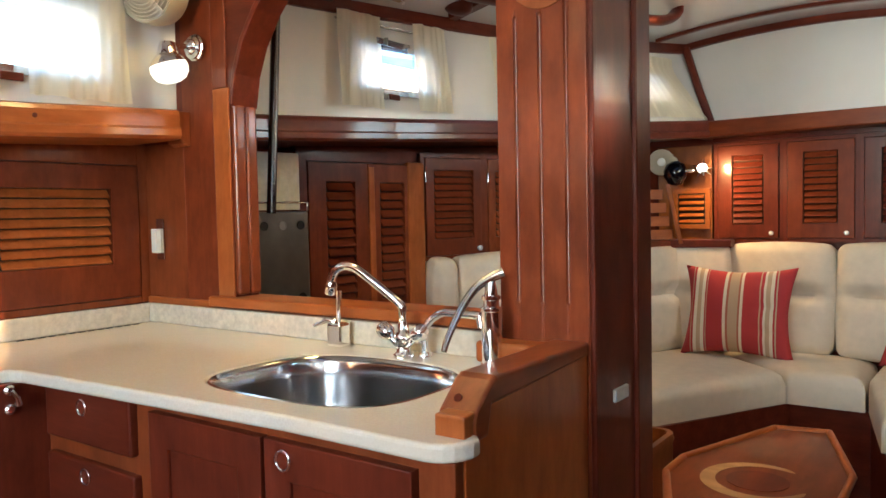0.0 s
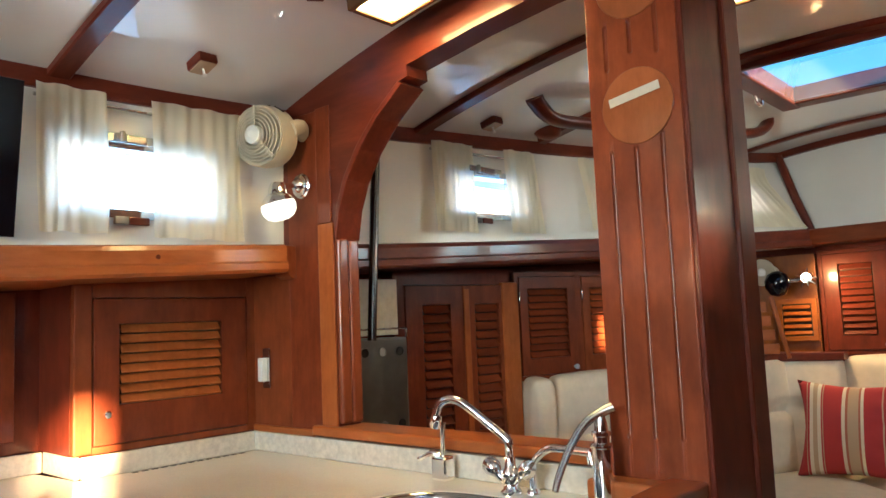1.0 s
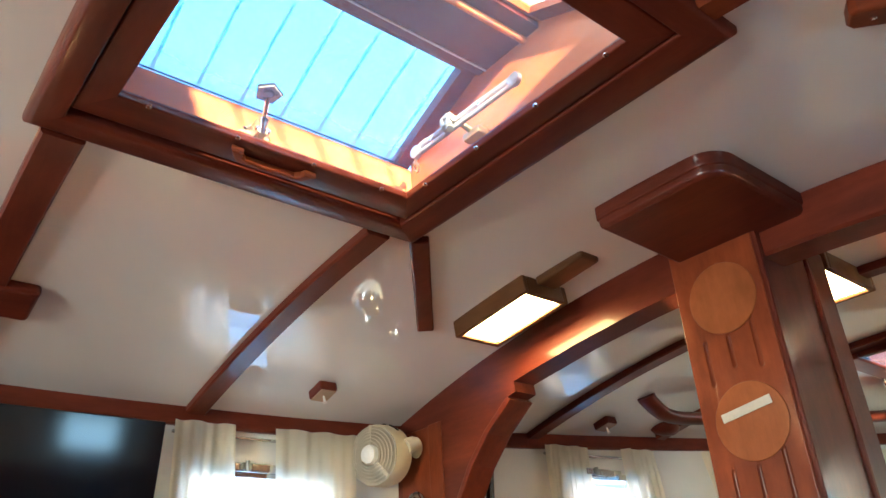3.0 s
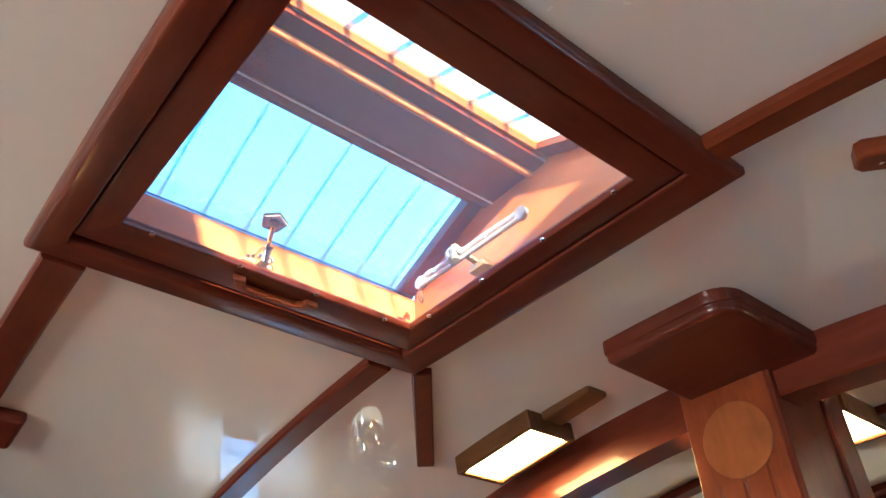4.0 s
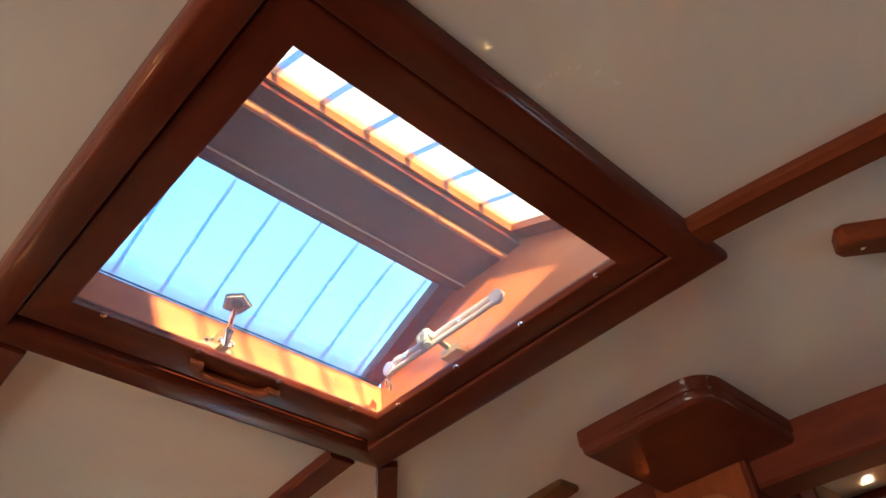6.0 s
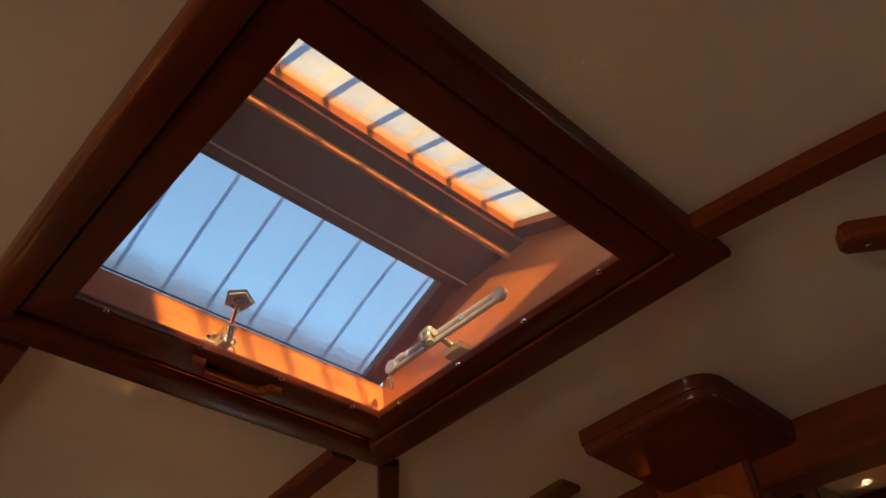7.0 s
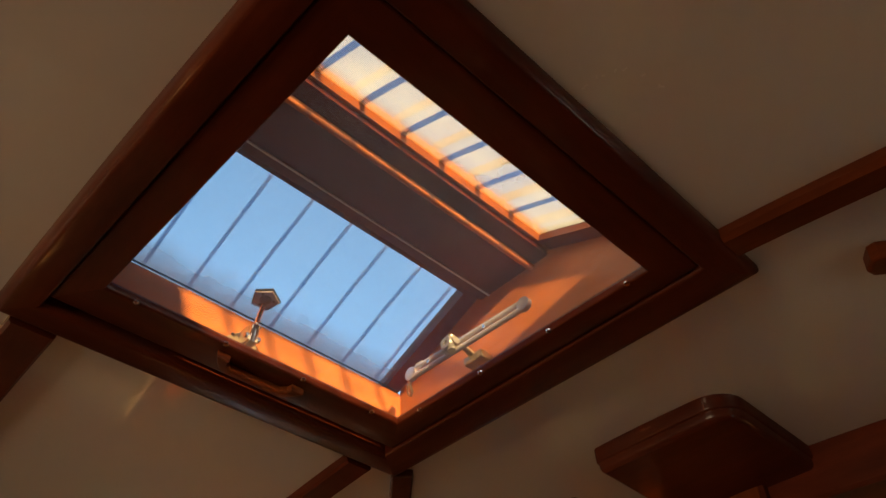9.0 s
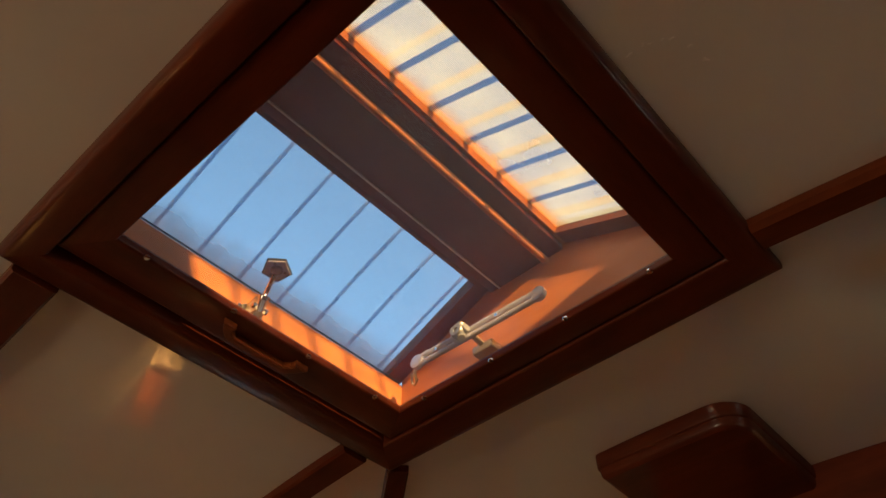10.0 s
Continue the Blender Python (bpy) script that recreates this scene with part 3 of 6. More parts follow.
swept("trim_port", TOP_X, trim_z, TOP_PROFILE, MAHOGANY["y"], "dark mahogany trim where ceiling meets cabin side", "trim")
swept("trim_starboard", TOP_X, trim_z, TOP_PROFILE, MAHOGANY["y"], "dark mahogany trim where ceiling meets cabin side", "trim", True)


def ceiling_strip(name, y0, y1, x0, x1, drop, material, label, lift=0.01, bevel=0.004, skew=0.0):
    """A batten bent to the ceiling's camber; skew: how far its x0 end lies aft of its x1 end."""
    n = 26
    bm = B()
    rings = []
    for i in range(n + 1):
        x = x0 + (x1 - x0) * i / n
        z = ceil_z(x)
        prof = ((y0, z + lift), (y0, z - drop + bevel), (y0 + bevel, z - drop), (y1 - bevel, z - drop), (y1, z - drop + bevel), (y1, z + lift))
        rings.append([bm.verts.new((x, y - skew * (1 - i / n), zz)) for y, zz in prof])
    for r, s in zip(rings, rings[1:]):
        for k in range(6):
            bm.faces.new((r[k], r[(k + 1) % 6], s[(k + 1) % 6], s[k]))
    bm.faces.new(rings[0])
    bm.faces.new(rings[-1][::-1])
    bmesh.ops.recalc_face_normals(bm, faces=bm.faces)
    return lone(name, bm, material, label, "ceiling beam", kind="structure")


LAB_W, LAB_E = "dark mahogany ceiling batten beside the hatch", "mahogany ceiling batten beside the hatch"
ceiling_strip("beam_galley", 0.578, 0.638, -1.285, -0.52, 0.018, MAHOGANY["x"], LAB_W)
ceiling_strip("beam_galley", 1.124, 1.174, -1.285, -0.52, 0.018, MAHOGANY["x"], LAB_W, skew=0.014)
ceiling_strip("beam_galley", 0.578, 0.638, 0.17, 0.95, 0.018, MAHOGANY["x"], LAB_E)
ceiling_strip("beam_galley", 1.131, 1.179, 0.17, 0.95, 0.018, SAPELE["x"], LAB_E, bevel=0.007)
for y in (2.175, 2.70):
    ceiling_strip("beam_salon", y, y + 0.05, -1.19 if y < 2.5 else -1.08, 0.75, 0.018, MAHOGANY["x"], "dark mahogany ceiling batten in the salon")
ceiling_strip("beam_forward", 3.865, 3.895, -0.76, 0.5, 0.014, MAHOGANY["x"], "narrow mahogany ceiling batten in the salon")
ceiling_strip("trim_forward", 4.105, 4.135, -0.72, 0.42, 0.030, MAHOGANY["x"], "mahogany trim at the top of the cabin front")
bm = box(B(), -0.62, 0.55, 3.93, 4.13, 1.49, 1.56, 0.008)
lone("rail_forward", bm, CHERRY["x"], "varnished mahogany rail below the cabin front", "rail", kind="structure")
for s in (1, -1):
    bm = tube(B(), [(MID + s * (0.70 - 0.17) * -1, 4.10, 1.925), (MID + s * 0.465 * -1, 4.09, 1.72), (MID + s * 0.405 * -1, 4.085, 1.55)], 0.019, 8)
    lone("trim_corner", bm, MAHOGANY["z"], "slanting mahogany corner trim of the cabin front", "trim", kind="structure")

# ---- galley bulkhead with the arched opening ----
BY0, BY1 = 1.72, 1.79
arch = [(-1.05, 1.455), (-1.035, 1.53), (-1.005, 1.60), (-0.955, 1.67), (-0.89, 1.735), (-0.80, 1.80), (-0.772, 1.806), (-0.775, 1.832), (-0.57, 1.862), (-0.40, 1.879), (-0.262, 1.887)]
crown = [(x, ceil_z(x) + 0.01) for x in (-0.262, -0.4, -0.55, -0.7, -0.85, -1.0, -1.12, -1.24)]
LAB = "mahogany galley bulkhead with an arched pass-through"
lone("bulkhead_galley", prism(B(), arch + crown + [(-1.27, 1.80), (-1.27, 1.455)], "y", BY0, BY1), MAHOGANY["x"], LAB, "bulkhead", kind="structure")
for q in ((-1.27, -1.05, 0.0, 1.455), (-1.70, -1.27, 0.0, 1.50), (-1.05, -0.285, 0.0, 0.955)):
    lone("bulkhead_galley", box(B(), q[0], q[1], BY0, BY1, q[2], q[3]), MAHOGANY["z"], LAB, "bulkhead", kind="structure")
# lining of the arch, with square ends
bm = B()
inner = arch[:6]
outer = [(x + 0.012, z - 0.010) for x, z in inner]
ring = inner + outer[::-1]
prism(bm, ring, "y", BY0 - 0.006, BY1 + 0.004, 0.003)
lone("arch_lining", bm, MAHOGANY["x"], "curved dark mahogany knee lining the arch", "trim", kind="structure")
# upright boards on the bulkhead, each its own plank
for a, b, top in ((-1.405, -1.235, 1.372), (-1.235, -1.112, 1.795)):
    bm = box(B(), a + 0.0002, b - 0.0002, BY0 - 0.004, BY0, 0.955, top, 0.0006, 1)
    lone("bulkhead_board", bm, CHERRY["z"] if b < -1.2 else SAPELE["z"], "upright varnished bulkhead board", "board", kind="structure")
# one casing in two woods: lighter where light falls, darker in shade above
bm = box(B(), -1.112, -1.052, BY0 - 0.0046, BY0 + 0.0, 0.972, 1.492, 0.002)
lone("casing_jamb", bm, CEDAR["z"], "varnished casing beside the pass-through, lit part painted as lighter wood", "trim", kind="structure")
bm = box(B(), -1.112, -1.058, BY0 - 0.0046, BY0, 1.4925, 1.80, 0.002)
lone("casing_upper", bm, SAPELE["z"], "upper length of the casing beside the arch, shade painted as darker wood", "trim", kind="structure")
# fluted jamb lining
bm = B()
for k in range(2):
    box(bm, -1.056, -1.036, BY0 + 0.001 + k * 0.035, BY0 + 0.0355 + k * 0.035, 0.985, 1.452, 0.008, 4)
lone("jamb_moulding", bm, CHERRY["z"], "fluted moulding lining the pass-through", "trim", kind="structure")
# sill of the pass-through
bm = box(B(), -1.137, -0.289, BY0 - 0.02, BY1 + 0.02, 0.955, 0.980, 0.005)
lone("sill", bm, CEDAR["x"], "varnished wooden sill of the pass-through", "sill", kind="structure")
bm = box(B(), -1.405, -1.137, BY0 - 0.012, BY0, 0.950, 0.968, 0.003)
lone("trim_splash", bm, CEDAR["x"], "wooden strip above the splash-back", "trim", kind="structure")
# beam across the ceiling to starboard of the post
ceiling_strip("beam_bulkhead", BY0 + 0.012, BY1 + 0.03, -0.30, 0.95, 0.092, MAHOGANY["x"], "deep mahogany beam on the ceiling by the post", 0.01, 0.006)
# starboard bulkhead beyond the passage
bm = box(B(), 0.62, 1.6, BY0, BY1, 0, 1.93)
lone("bulkhead_starboard", bm, MAHOGANY["z"], "mahogany bulkhead on the far side of the passage", "bulkhead", kind="structure")


# ---- post ----
def mast_post():
    p = thing("post", (-0.2, 1.85, 0), "mahogany mast post with grooves and round inlays", "post")
    x0, x1, y0, y1 = -0.289, -0.110, 1.712, 1.935
    bm = B()
    # front board with three flutes above and three below the inlay
    gx = (-0.249, -0.200, -0.149)
    box(bm, x0, x1, y0 + 0.006, y1, 0, 1.965, 0.004)
    shaft = part("shaft", bm, MAHOGANY["z"], p)
    z_lo, z_hi, z2, z3 = 1.008, (1.527, 1.527, 1.548), (1.675, 1.70, 1.688), (1.765, 1.765, 1.79)
    offs = (-0.0060, -0.0050, -0.0038, -0.0022, 0.0, 0.0022, 0.0038, 0.0050, 0.0060)
    ends = (0.0, 0.0015, 0.004, 0.007)
    us = sorted([x0, x0 + 0.002, x0 + 0.003, x0 + 0.005, x1 - 0.005, x1 - 0.003, x1 - 0.002, x1] + [g + o for g in gx for o in (-0.009, -0.007, 0.007, 0.009)] + [g + o for g in gx for o in offs])
    runs = [[(z_lo, z_hi[k]), (z2[k], z3[k])] for k in range(3)]
    us = [x0 - 0.0002] + us + [x1 + 0.0002]
    vs = sorted({0.0, 0.9, 1.3, 1.62, 1.965} | {round(z, 5) for r in runs for lo, hi in r for e in ends for z in (lo + e, hi - e)})
    def face(x, z):
        if x < x0 or x > x1:
            return (x, y0 + 0.009, z)
        dent = 0.0
        for g, r in zip(gx, runs):
            for lo, hi in r:
                tail = max(0.0, lo + 0.007 - z, z - hi + 0.007)
                q = (abs(x - g) / 0.0050) ** 2 + (tail / 0.007) ** 2
                dent = max(dent, 0.0046 * math.sqrt(max(0.0, 1 - q)))
        rim = 0.0016 if x in (x0, x1) else 0.0
        return (x, y0 + dent + rim, z)
    bm = sheet(B(), us, vs, face)
    bmesh.ops.recalc_face_normals(bm, faces=bm.faces)
    part("face_board", bm, POST_WOOD, p, "red-brown face board with routed flutes")
    for z in (1.601, 1.836):
        bm = B()
        lathe(bm, [(0.0, 0.0), (0.069, 0.0), (0.070, 0.0012), (0.070, 0.003)], pose(-0.193, y0 - 0.002, z, -90), 48)
        for f in bm.faces:
            f.smooth = False
        part("inlay_disc", bm, INLAY, p, "round inlay of lighter wood")
    bm = box(B(), -0.050, 0.050, -0.0012, 0, -0.008, 0.008, m=pose(-0.197, y0 - 0.0022, 1.622, 0, -9))
    part("tape", bm, PUTTY, p, "strip of white tape")
    # side facing the passage: shallow hollow panel and a raised back stile
    bm = B()
    box(bm, -0.112, -0.100, y0 + 0.002, y0 + 0.022, 0, 1.96, 0.004)
    box(bm, -0.112, -0.098, 1.905, 1.985, 0, 1.96, 0.006)
    part("edge_stile", bm, MAHOGANY["z"], p)
    bm = box(B(), -0.112, -0.1065, 1.735, 1.906, 0, 1.96)
    part("side_panel", bm, MAHOGANY["z"], p, "gloss-varnished side panel")
    bm = B()
    box(bm, -0.1065, -0.0985, 1.798, 1.860, 0.822, 0.847, 0.003)
    pl = part("outlet_plate", bm, PUTTY, p, "small beige outlet plate")
    # cap under the ceiling
    cx0, cx1, cy0, cy1 = -0.267, -0.006, 1.455, 1.735
    def plan(g):
        pts = []
        for px, py, a0, r in ((cx0 + 0.012, cy0 + 0.012, 180, 0.012), (cx1 - 0.052, cy0 + 0.052, 270, 0.052)):
            for k in range(7):
                a = radians(a0 + 15 * k)
                pts.append((px + (r - g) * math.cos(a), py + (r - g) * math.sin(a)))
        return pts + [(cx1 - g, cy1), (cx0 + g - 0.011, cy1)]
    bm = B()
    rows = [[bm.verts.new((x, y, z)) for x, y in plan(g)] for g, z in ((0.0, 1.995), (0.0, 1.9610), (0.0015, 1.9585), (0.0035, 1.9580), (0.0045, 1.9480), (0.007, 1.9430), (0.012, 1.9400))]
    for a, b in zip(rows, rows[1:]):
        for k in range(len(a)):
            bm.faces.new((a[k], a[(k + 1) % len(a)], b[(k + 1) % len(a)], b[k])).smooth = True
    bm.faces.new(rows[0])
    bm.faces.new(rows[-1][::-1])
    bmesh.ops.recalc_face_normals(bm, faces=bm.faces)
    part("cap", bm, MAHOGANY["x"], p, "dark mahogany cap plate under the ceiling")


mast_post()


# ---- hatch over the galley ----
def hatch():
    h = thing("ceiling_hatch", (-0.155, 0.88, 1.95), "mahogany ceiling hatch with a hinged insect-screen frame", "hatch")
    zc = 1.957
    # fixed surround below the ceiling: mitred boards
    X0, X1, Y0, Y1 = -0.514, 0.172, 0.552, 1.224
    x0, x1, y0, y1 = -0.463, 0.128, 0.596, 1.156
    def mitred(outer, inner, prof, which):
        """One board of a rectangle; prof: (share of the width inward, z), mitred at both ends."""
        bm = B()
        (X0, X1, Y0, Y1), (x0, x1, y0, y1) = outer, inner
        ends = {"w": ((X0, Y0, x0, y0), (X0, Y1, x0, y1)), "n": ((X0, Y1, x0, y1), (X1, Y1, x1, y1)),
                "e": ((X1, Y1, x1, y1), (X1, Y0, x1, y0)), "s": ((X1, Y0, x1, y0), (X0, Y0, x0, y0))}[which]
        rows = [[bm.verts.new((e[0] + (e[2] - e[0]) * k, e[1] + (e[3] - e[1]) * k, z)) for k, z in prof] for e in ends]
        n = len(prof)
        for i in range(n):
            j = (i + 1) % n
            bm.faces.new((rows[0][i], rows[0][j], rows[1][j], rows[1][i])).smooth = True
        bm.faces.new(rows[0])
        bm.faces.new(rows[1][::-1])
        bmesh.ops.recalc_face_normals(bm, faces=bm.faces)
        for e in bm.edges:
            e.smooth = len(e.link_faces) == 2 and e.calc_face_angle(0) < 0.8
        return bm
    def moulding(lo, hi, w, r_out, r_in):
        rnd = [(w * 0 + r_out * (1 - math.cos(radians(a))), lo + r_out * (1 - math.sin(radians(a)))) for a in (0, 18, 36, 54, 72, 90)]
        rin = [(w - r_in * (1 - math.sin(radians(a))), lo + r_in * (1 - math.cos(radians(a)))) for a in (0, 22, 45, 68, 90)]
        return [(k / w, z) for k, z in [(0.0, hi)] + rnd + rin + [(w, hi)]]
    for w in "wesn":
        bm = mitred((X0, X1, Y0, Y1), (x0, x1, y0, y1), moulding(zc - 0.008, 1.990, 0.06, 0.014, 0.012 if w == "w" else 0.004), w)
        part("surround_board", bm, MAHOGANY["y" if w in "we" else "x"], h)
    bm = box(B(), x0 - 0.012, x0 + 0.030, y0, y1, zc + 0.013, zc + 0.030)
    part("rebate_strip", bm, MAHOGANY["y"], h, "dark rebate between surround and frame")
    # hinged frame that holds the screen
    g = (-0.385, 0.078, 0.640, 1.113)
    X0, X1, Y0, Y1 = x0 + 0.017, x1 - 0.0015, y0 + 0.0015, y1 - 0.0015
    for w in "wesn":
        bm = mitred((X0, X1, Y0, Y1), g, moulding(zc - 0.004, zc + (0.009 if w in "wn" else 0.024), 0.05, 0.004, 0.003), w)
        part("screen_frame_rail", bm, MAHOGANY["y" if w in "we" else "x"], h)
    bm = sheet(B(), [g[0] - 0.004, g[1] + 0.004], [g[2] - 0.004, g[3] + 0.004], lambda x, y: (x, y, zc + 0.006), smooth=False)
    part("insect_screen", bm, SCREEN, h, "fine grey insect screen")
    for x, y in [(g[0] - 0.0015, yy) for yy in (0.680, 0.809, 0.935, 1.062)] + [(xx, g[3] + 0.0005) for xx in (-0.335, -0.208, -0.081, 0.047)]:
        bm = lathe(B(), [(0.0042, 0.0015), (0.0042, -0.001), (0.0025, -0.0022)], pose(x, y, zc - 0.0024), 12)
        part("screw", bm, CHROME, h, "small bright screw")
    # handle: a wooden bar on two flared feet
    bm = B()
    hx = -0.418
    half = [(0.806, 0.018), (0.815, 0.004), (0.824, -0.006), (0.832, -0.009), (0.8765, -0.009)]
    inner = [(0.8765, 0.001), (0.836, 0.002), (0.828, 0.009), (0.826, 0.018)]
    flip = lambda pts: [(1.753 - y, x) for y, x in pts]
    plan = half + flip(half)[::-1][1:] + flip(inner[1:])[::-1] + inner
    prism(bm, [(hx + x, y) for y, x in plan], "z", zc - 0.017, zc - 0.004, 0.0032, 3)
    part("handle", bm, CHERRY["y"], h, "carved wooden pull handle")


hatch()


def skylight():
    """The butterfly skylight above the hatch: coaming, ridge, two barred panes and their fittings."""
    s = thing("skylight", (-0.155, 0.88, 1.985), "teak butterfly skylight with barred panes above the hatch", "skylight")
    x0, x1, y0, y1 = HATCH
    zt = 2.045
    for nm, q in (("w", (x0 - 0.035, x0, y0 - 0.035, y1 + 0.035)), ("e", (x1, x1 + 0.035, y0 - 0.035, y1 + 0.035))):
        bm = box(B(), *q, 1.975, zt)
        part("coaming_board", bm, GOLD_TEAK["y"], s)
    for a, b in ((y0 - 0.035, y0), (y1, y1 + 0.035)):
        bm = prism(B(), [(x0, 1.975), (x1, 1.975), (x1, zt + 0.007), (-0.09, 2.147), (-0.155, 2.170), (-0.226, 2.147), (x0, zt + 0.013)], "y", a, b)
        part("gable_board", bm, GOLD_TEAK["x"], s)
    # ridge
    bm = B()
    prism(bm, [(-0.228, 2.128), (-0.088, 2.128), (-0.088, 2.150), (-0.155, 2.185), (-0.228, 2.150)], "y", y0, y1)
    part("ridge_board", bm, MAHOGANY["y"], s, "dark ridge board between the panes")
    bm = box(B(), -0.2125, -0.2100, y0, y1, 2.1255, 2.1282)
    part("bead", bm, WHITE, s, "thin bright bead along the ridge")
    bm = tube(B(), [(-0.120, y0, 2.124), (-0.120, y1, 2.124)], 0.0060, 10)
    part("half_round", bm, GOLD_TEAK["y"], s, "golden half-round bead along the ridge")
    # lids: frames of four pieces, pane and rods
    for nm, xa, za, xb, zb, pane in (("w", -0.226, 2.140, x0 - 0.02, 2.046, PANE_BLUE), ("e", -0.090, 2.140, x1 + 0.02, 2.040, PANE_DUSTY)):
        d = Vector((xb - xa, 0, zb - za))
        L = d.length
        d.normalize()
        nrm = Vector((-d.z, 0, d.x)) if d.x > 0 else Vector((d.z, 0, -d.x))
        m = Matrix.Identity(4)
        for i in range(3):
            m[i][0], m[i][1], m[i][2], m[i][3] = d[i], (0, 1, 0)[i], nrm[i], (xa, 0, za)[i]
        rail = 0.016 if nm == "w" else 0.010
        rails = [("top_rail", (0, rail, y0, y1), CHERRY["y"] if nm == "w" else CEDAR["y"]), ("side_rail", (rail, L - (0.003 if nm == "w" else 0.050), y0, y0 + 0.03), CHERRY["x"]), ("side_rail", (rail, L - (0.003 if nm == "w" else 0.050), y1 - 0.028, y1), CHERRY["x"])]
        if nm == "e":
            rails.append(("lower_rail", (L - 0.050, L, y0, y1), CHERRY["y"]))
        lid = part("lid_frame", box(B(), L - 0.003, L + 0.004, y0, y1, 0, 0.022), CHERRY["y"], s, "varnished teak lid frame", m)
        for what, q, wd in rails:
            part(what, box(B(), *q, 0, 0.022), wd, lid, "", m)
        if nm == "w":
            # added sheet: haze whose pink colour stands in for bounced sunlight
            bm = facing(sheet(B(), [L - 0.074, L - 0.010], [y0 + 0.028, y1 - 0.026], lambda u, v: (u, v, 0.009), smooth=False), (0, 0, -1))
            part("edge_film", bm, HAZE_GLOW_FILM, lid, "haze with a painted pink glow along the pane's lower edge", m).visible_shadow = False
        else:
            # added sheet that paints the orange glow beside the top rail
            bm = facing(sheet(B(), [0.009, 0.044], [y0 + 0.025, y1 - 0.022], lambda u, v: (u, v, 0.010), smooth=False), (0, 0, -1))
            part("edge_film", bm, AMBER_GLOW_FILM, lid, "painted amber glow along the pane's upper edge", m).visible_shadow = False
        bm = facing(sheet(B(), [0.01, L - (0.004 if nm == "w" else 0.046)], [y0 + 0.025, y1 - 0.022], lambda u, v: (u, v, 0.012), smooth=False), (0, 0, -1))
        part("pane", bm, pane, lid, "weathered acrylic pane" if nm == "e" else "clear pane", m).visible_shadow = nm == "e"
        if nm == "w":
            part("gasket", tube(B(), [(L - 0.0175, y0 + 0.004, -0.0005), (L - 0.0175, y1 - 0.006, -0.0005)], 0.0014, 6), RUBBER, lid, "thin dark gasket", m)
        for k in range(7):
            y = 0.694 + 0.0712 * k
            if nm == "w":
                bm = tube(B(), [(-0.005, y, 0.030), (L * 0.5, y, 0.033), (L + 0.004, y, 0.030)], 0.0031, 10)
                part("guard_rod", bm, ROD, lid, "round weathered guard rod", m)
            else:
                bm = box(B(), -0.005, L + 0.004, y - 0.0018, y + 0.0018, 0.026, 0.041, 0.0008, 1)
                part("guard_bar", bm, BAR_TEAK, lid, "thin golden guard bar on edge", m)


skylight()


def lid_latch():
    t = thing("hatch_latch", (-0.40, 0.85, 1.99), "chromed lid latch with a dark knob on the coaming", "latch")
    bm = B()
    prism(bm, [(0.822, 1.994), (0.874, 1.994), (0.868, 2.014), (0.852, 2.022)], "x", -0.424, -0.419, 0.001)
    box(bm, -0.419, -0.392, 0.842, 0.846, 1.984, 2.012, 0.001)
    box(bm, -0.419, -0.392, 0.854, 0.858, 1.984, 2.012, 0.001)
    part("bracket", bm, BRASS, t, "yellow-plated bracket")
    for y, z in ((0.832, 2.001), (0.864, 2.001)):
        part("screw", lathe(B(), [(0.0035, 0.0), (0.0035, 0.0015), (0.002, 0.0024)], pose(-0.419, y, z, 0, 90), 10), CHROME, t)
    bm = B()
    tube(bm, [(-0.396, 0.838, 1.992), (-0.396, 0.862, 1.992)], 0.0045, 12)
    tube(bm, [(-0.396, 0.85, 1.986), (-0.386, 0.847, 2.004)], [0.0060, 0.0062], 14)
    tube(bm, [(-0.387, 0.8475, 2.002), (-0.384, 0.8465, 2.006)], [0.0082, 0.0082], 14)
    tube(bm, [(-0.384, 0.8465, 2.006), (-0.350, 0.8355, 2.0205)], 0.0034, 12)
    part("stem", bm, CHROME, t)
    mk = Matrix.Translation((-0.346, 0.834, 2.022)) @ Vector((0.12, -0.05, -1)).to_track_quat("Z", "Y").to_matrix().to_4x4()
    bm = lathe(B(), [(0.004, -0.006), (0.0185, -0.005), (0.0215, -0.001), (0.0215, 0.0015), (0.0185, 0.003), (0.0165, 0.0005), (0.004, 0.0005)], mk, 5)
    for f in bm.faces:
        f.smooth = False
    kn = part("knob", bm, RUBBER, t, "dark five-sided knob")
    bm = lathe(B(), [(0.0165, 0.0012), (0.0175, 0.0032), (0.0192, 0.0034), (0.0200, 0.0020)], mk, 5)
    part("rim", bm, SATIN, kn, "pale rim of the knob")
    bm = lathe(B(), [(0.0085, 0.0), (0.0085, 0.003), (0.005, 0.005)], mk, 14)
    for k in range(3):
        lathe(bm, [(0.0022, 0.0), (0.0022, 0.003)], mk @ pose(0.0115 * math.cos(2.1 * k), 0.0115 * math.sin(2.1 * k), 0), 8)
    part("boss", bm, DULL_STEEL, kn, "metal boss with rivets")


lid_latch()


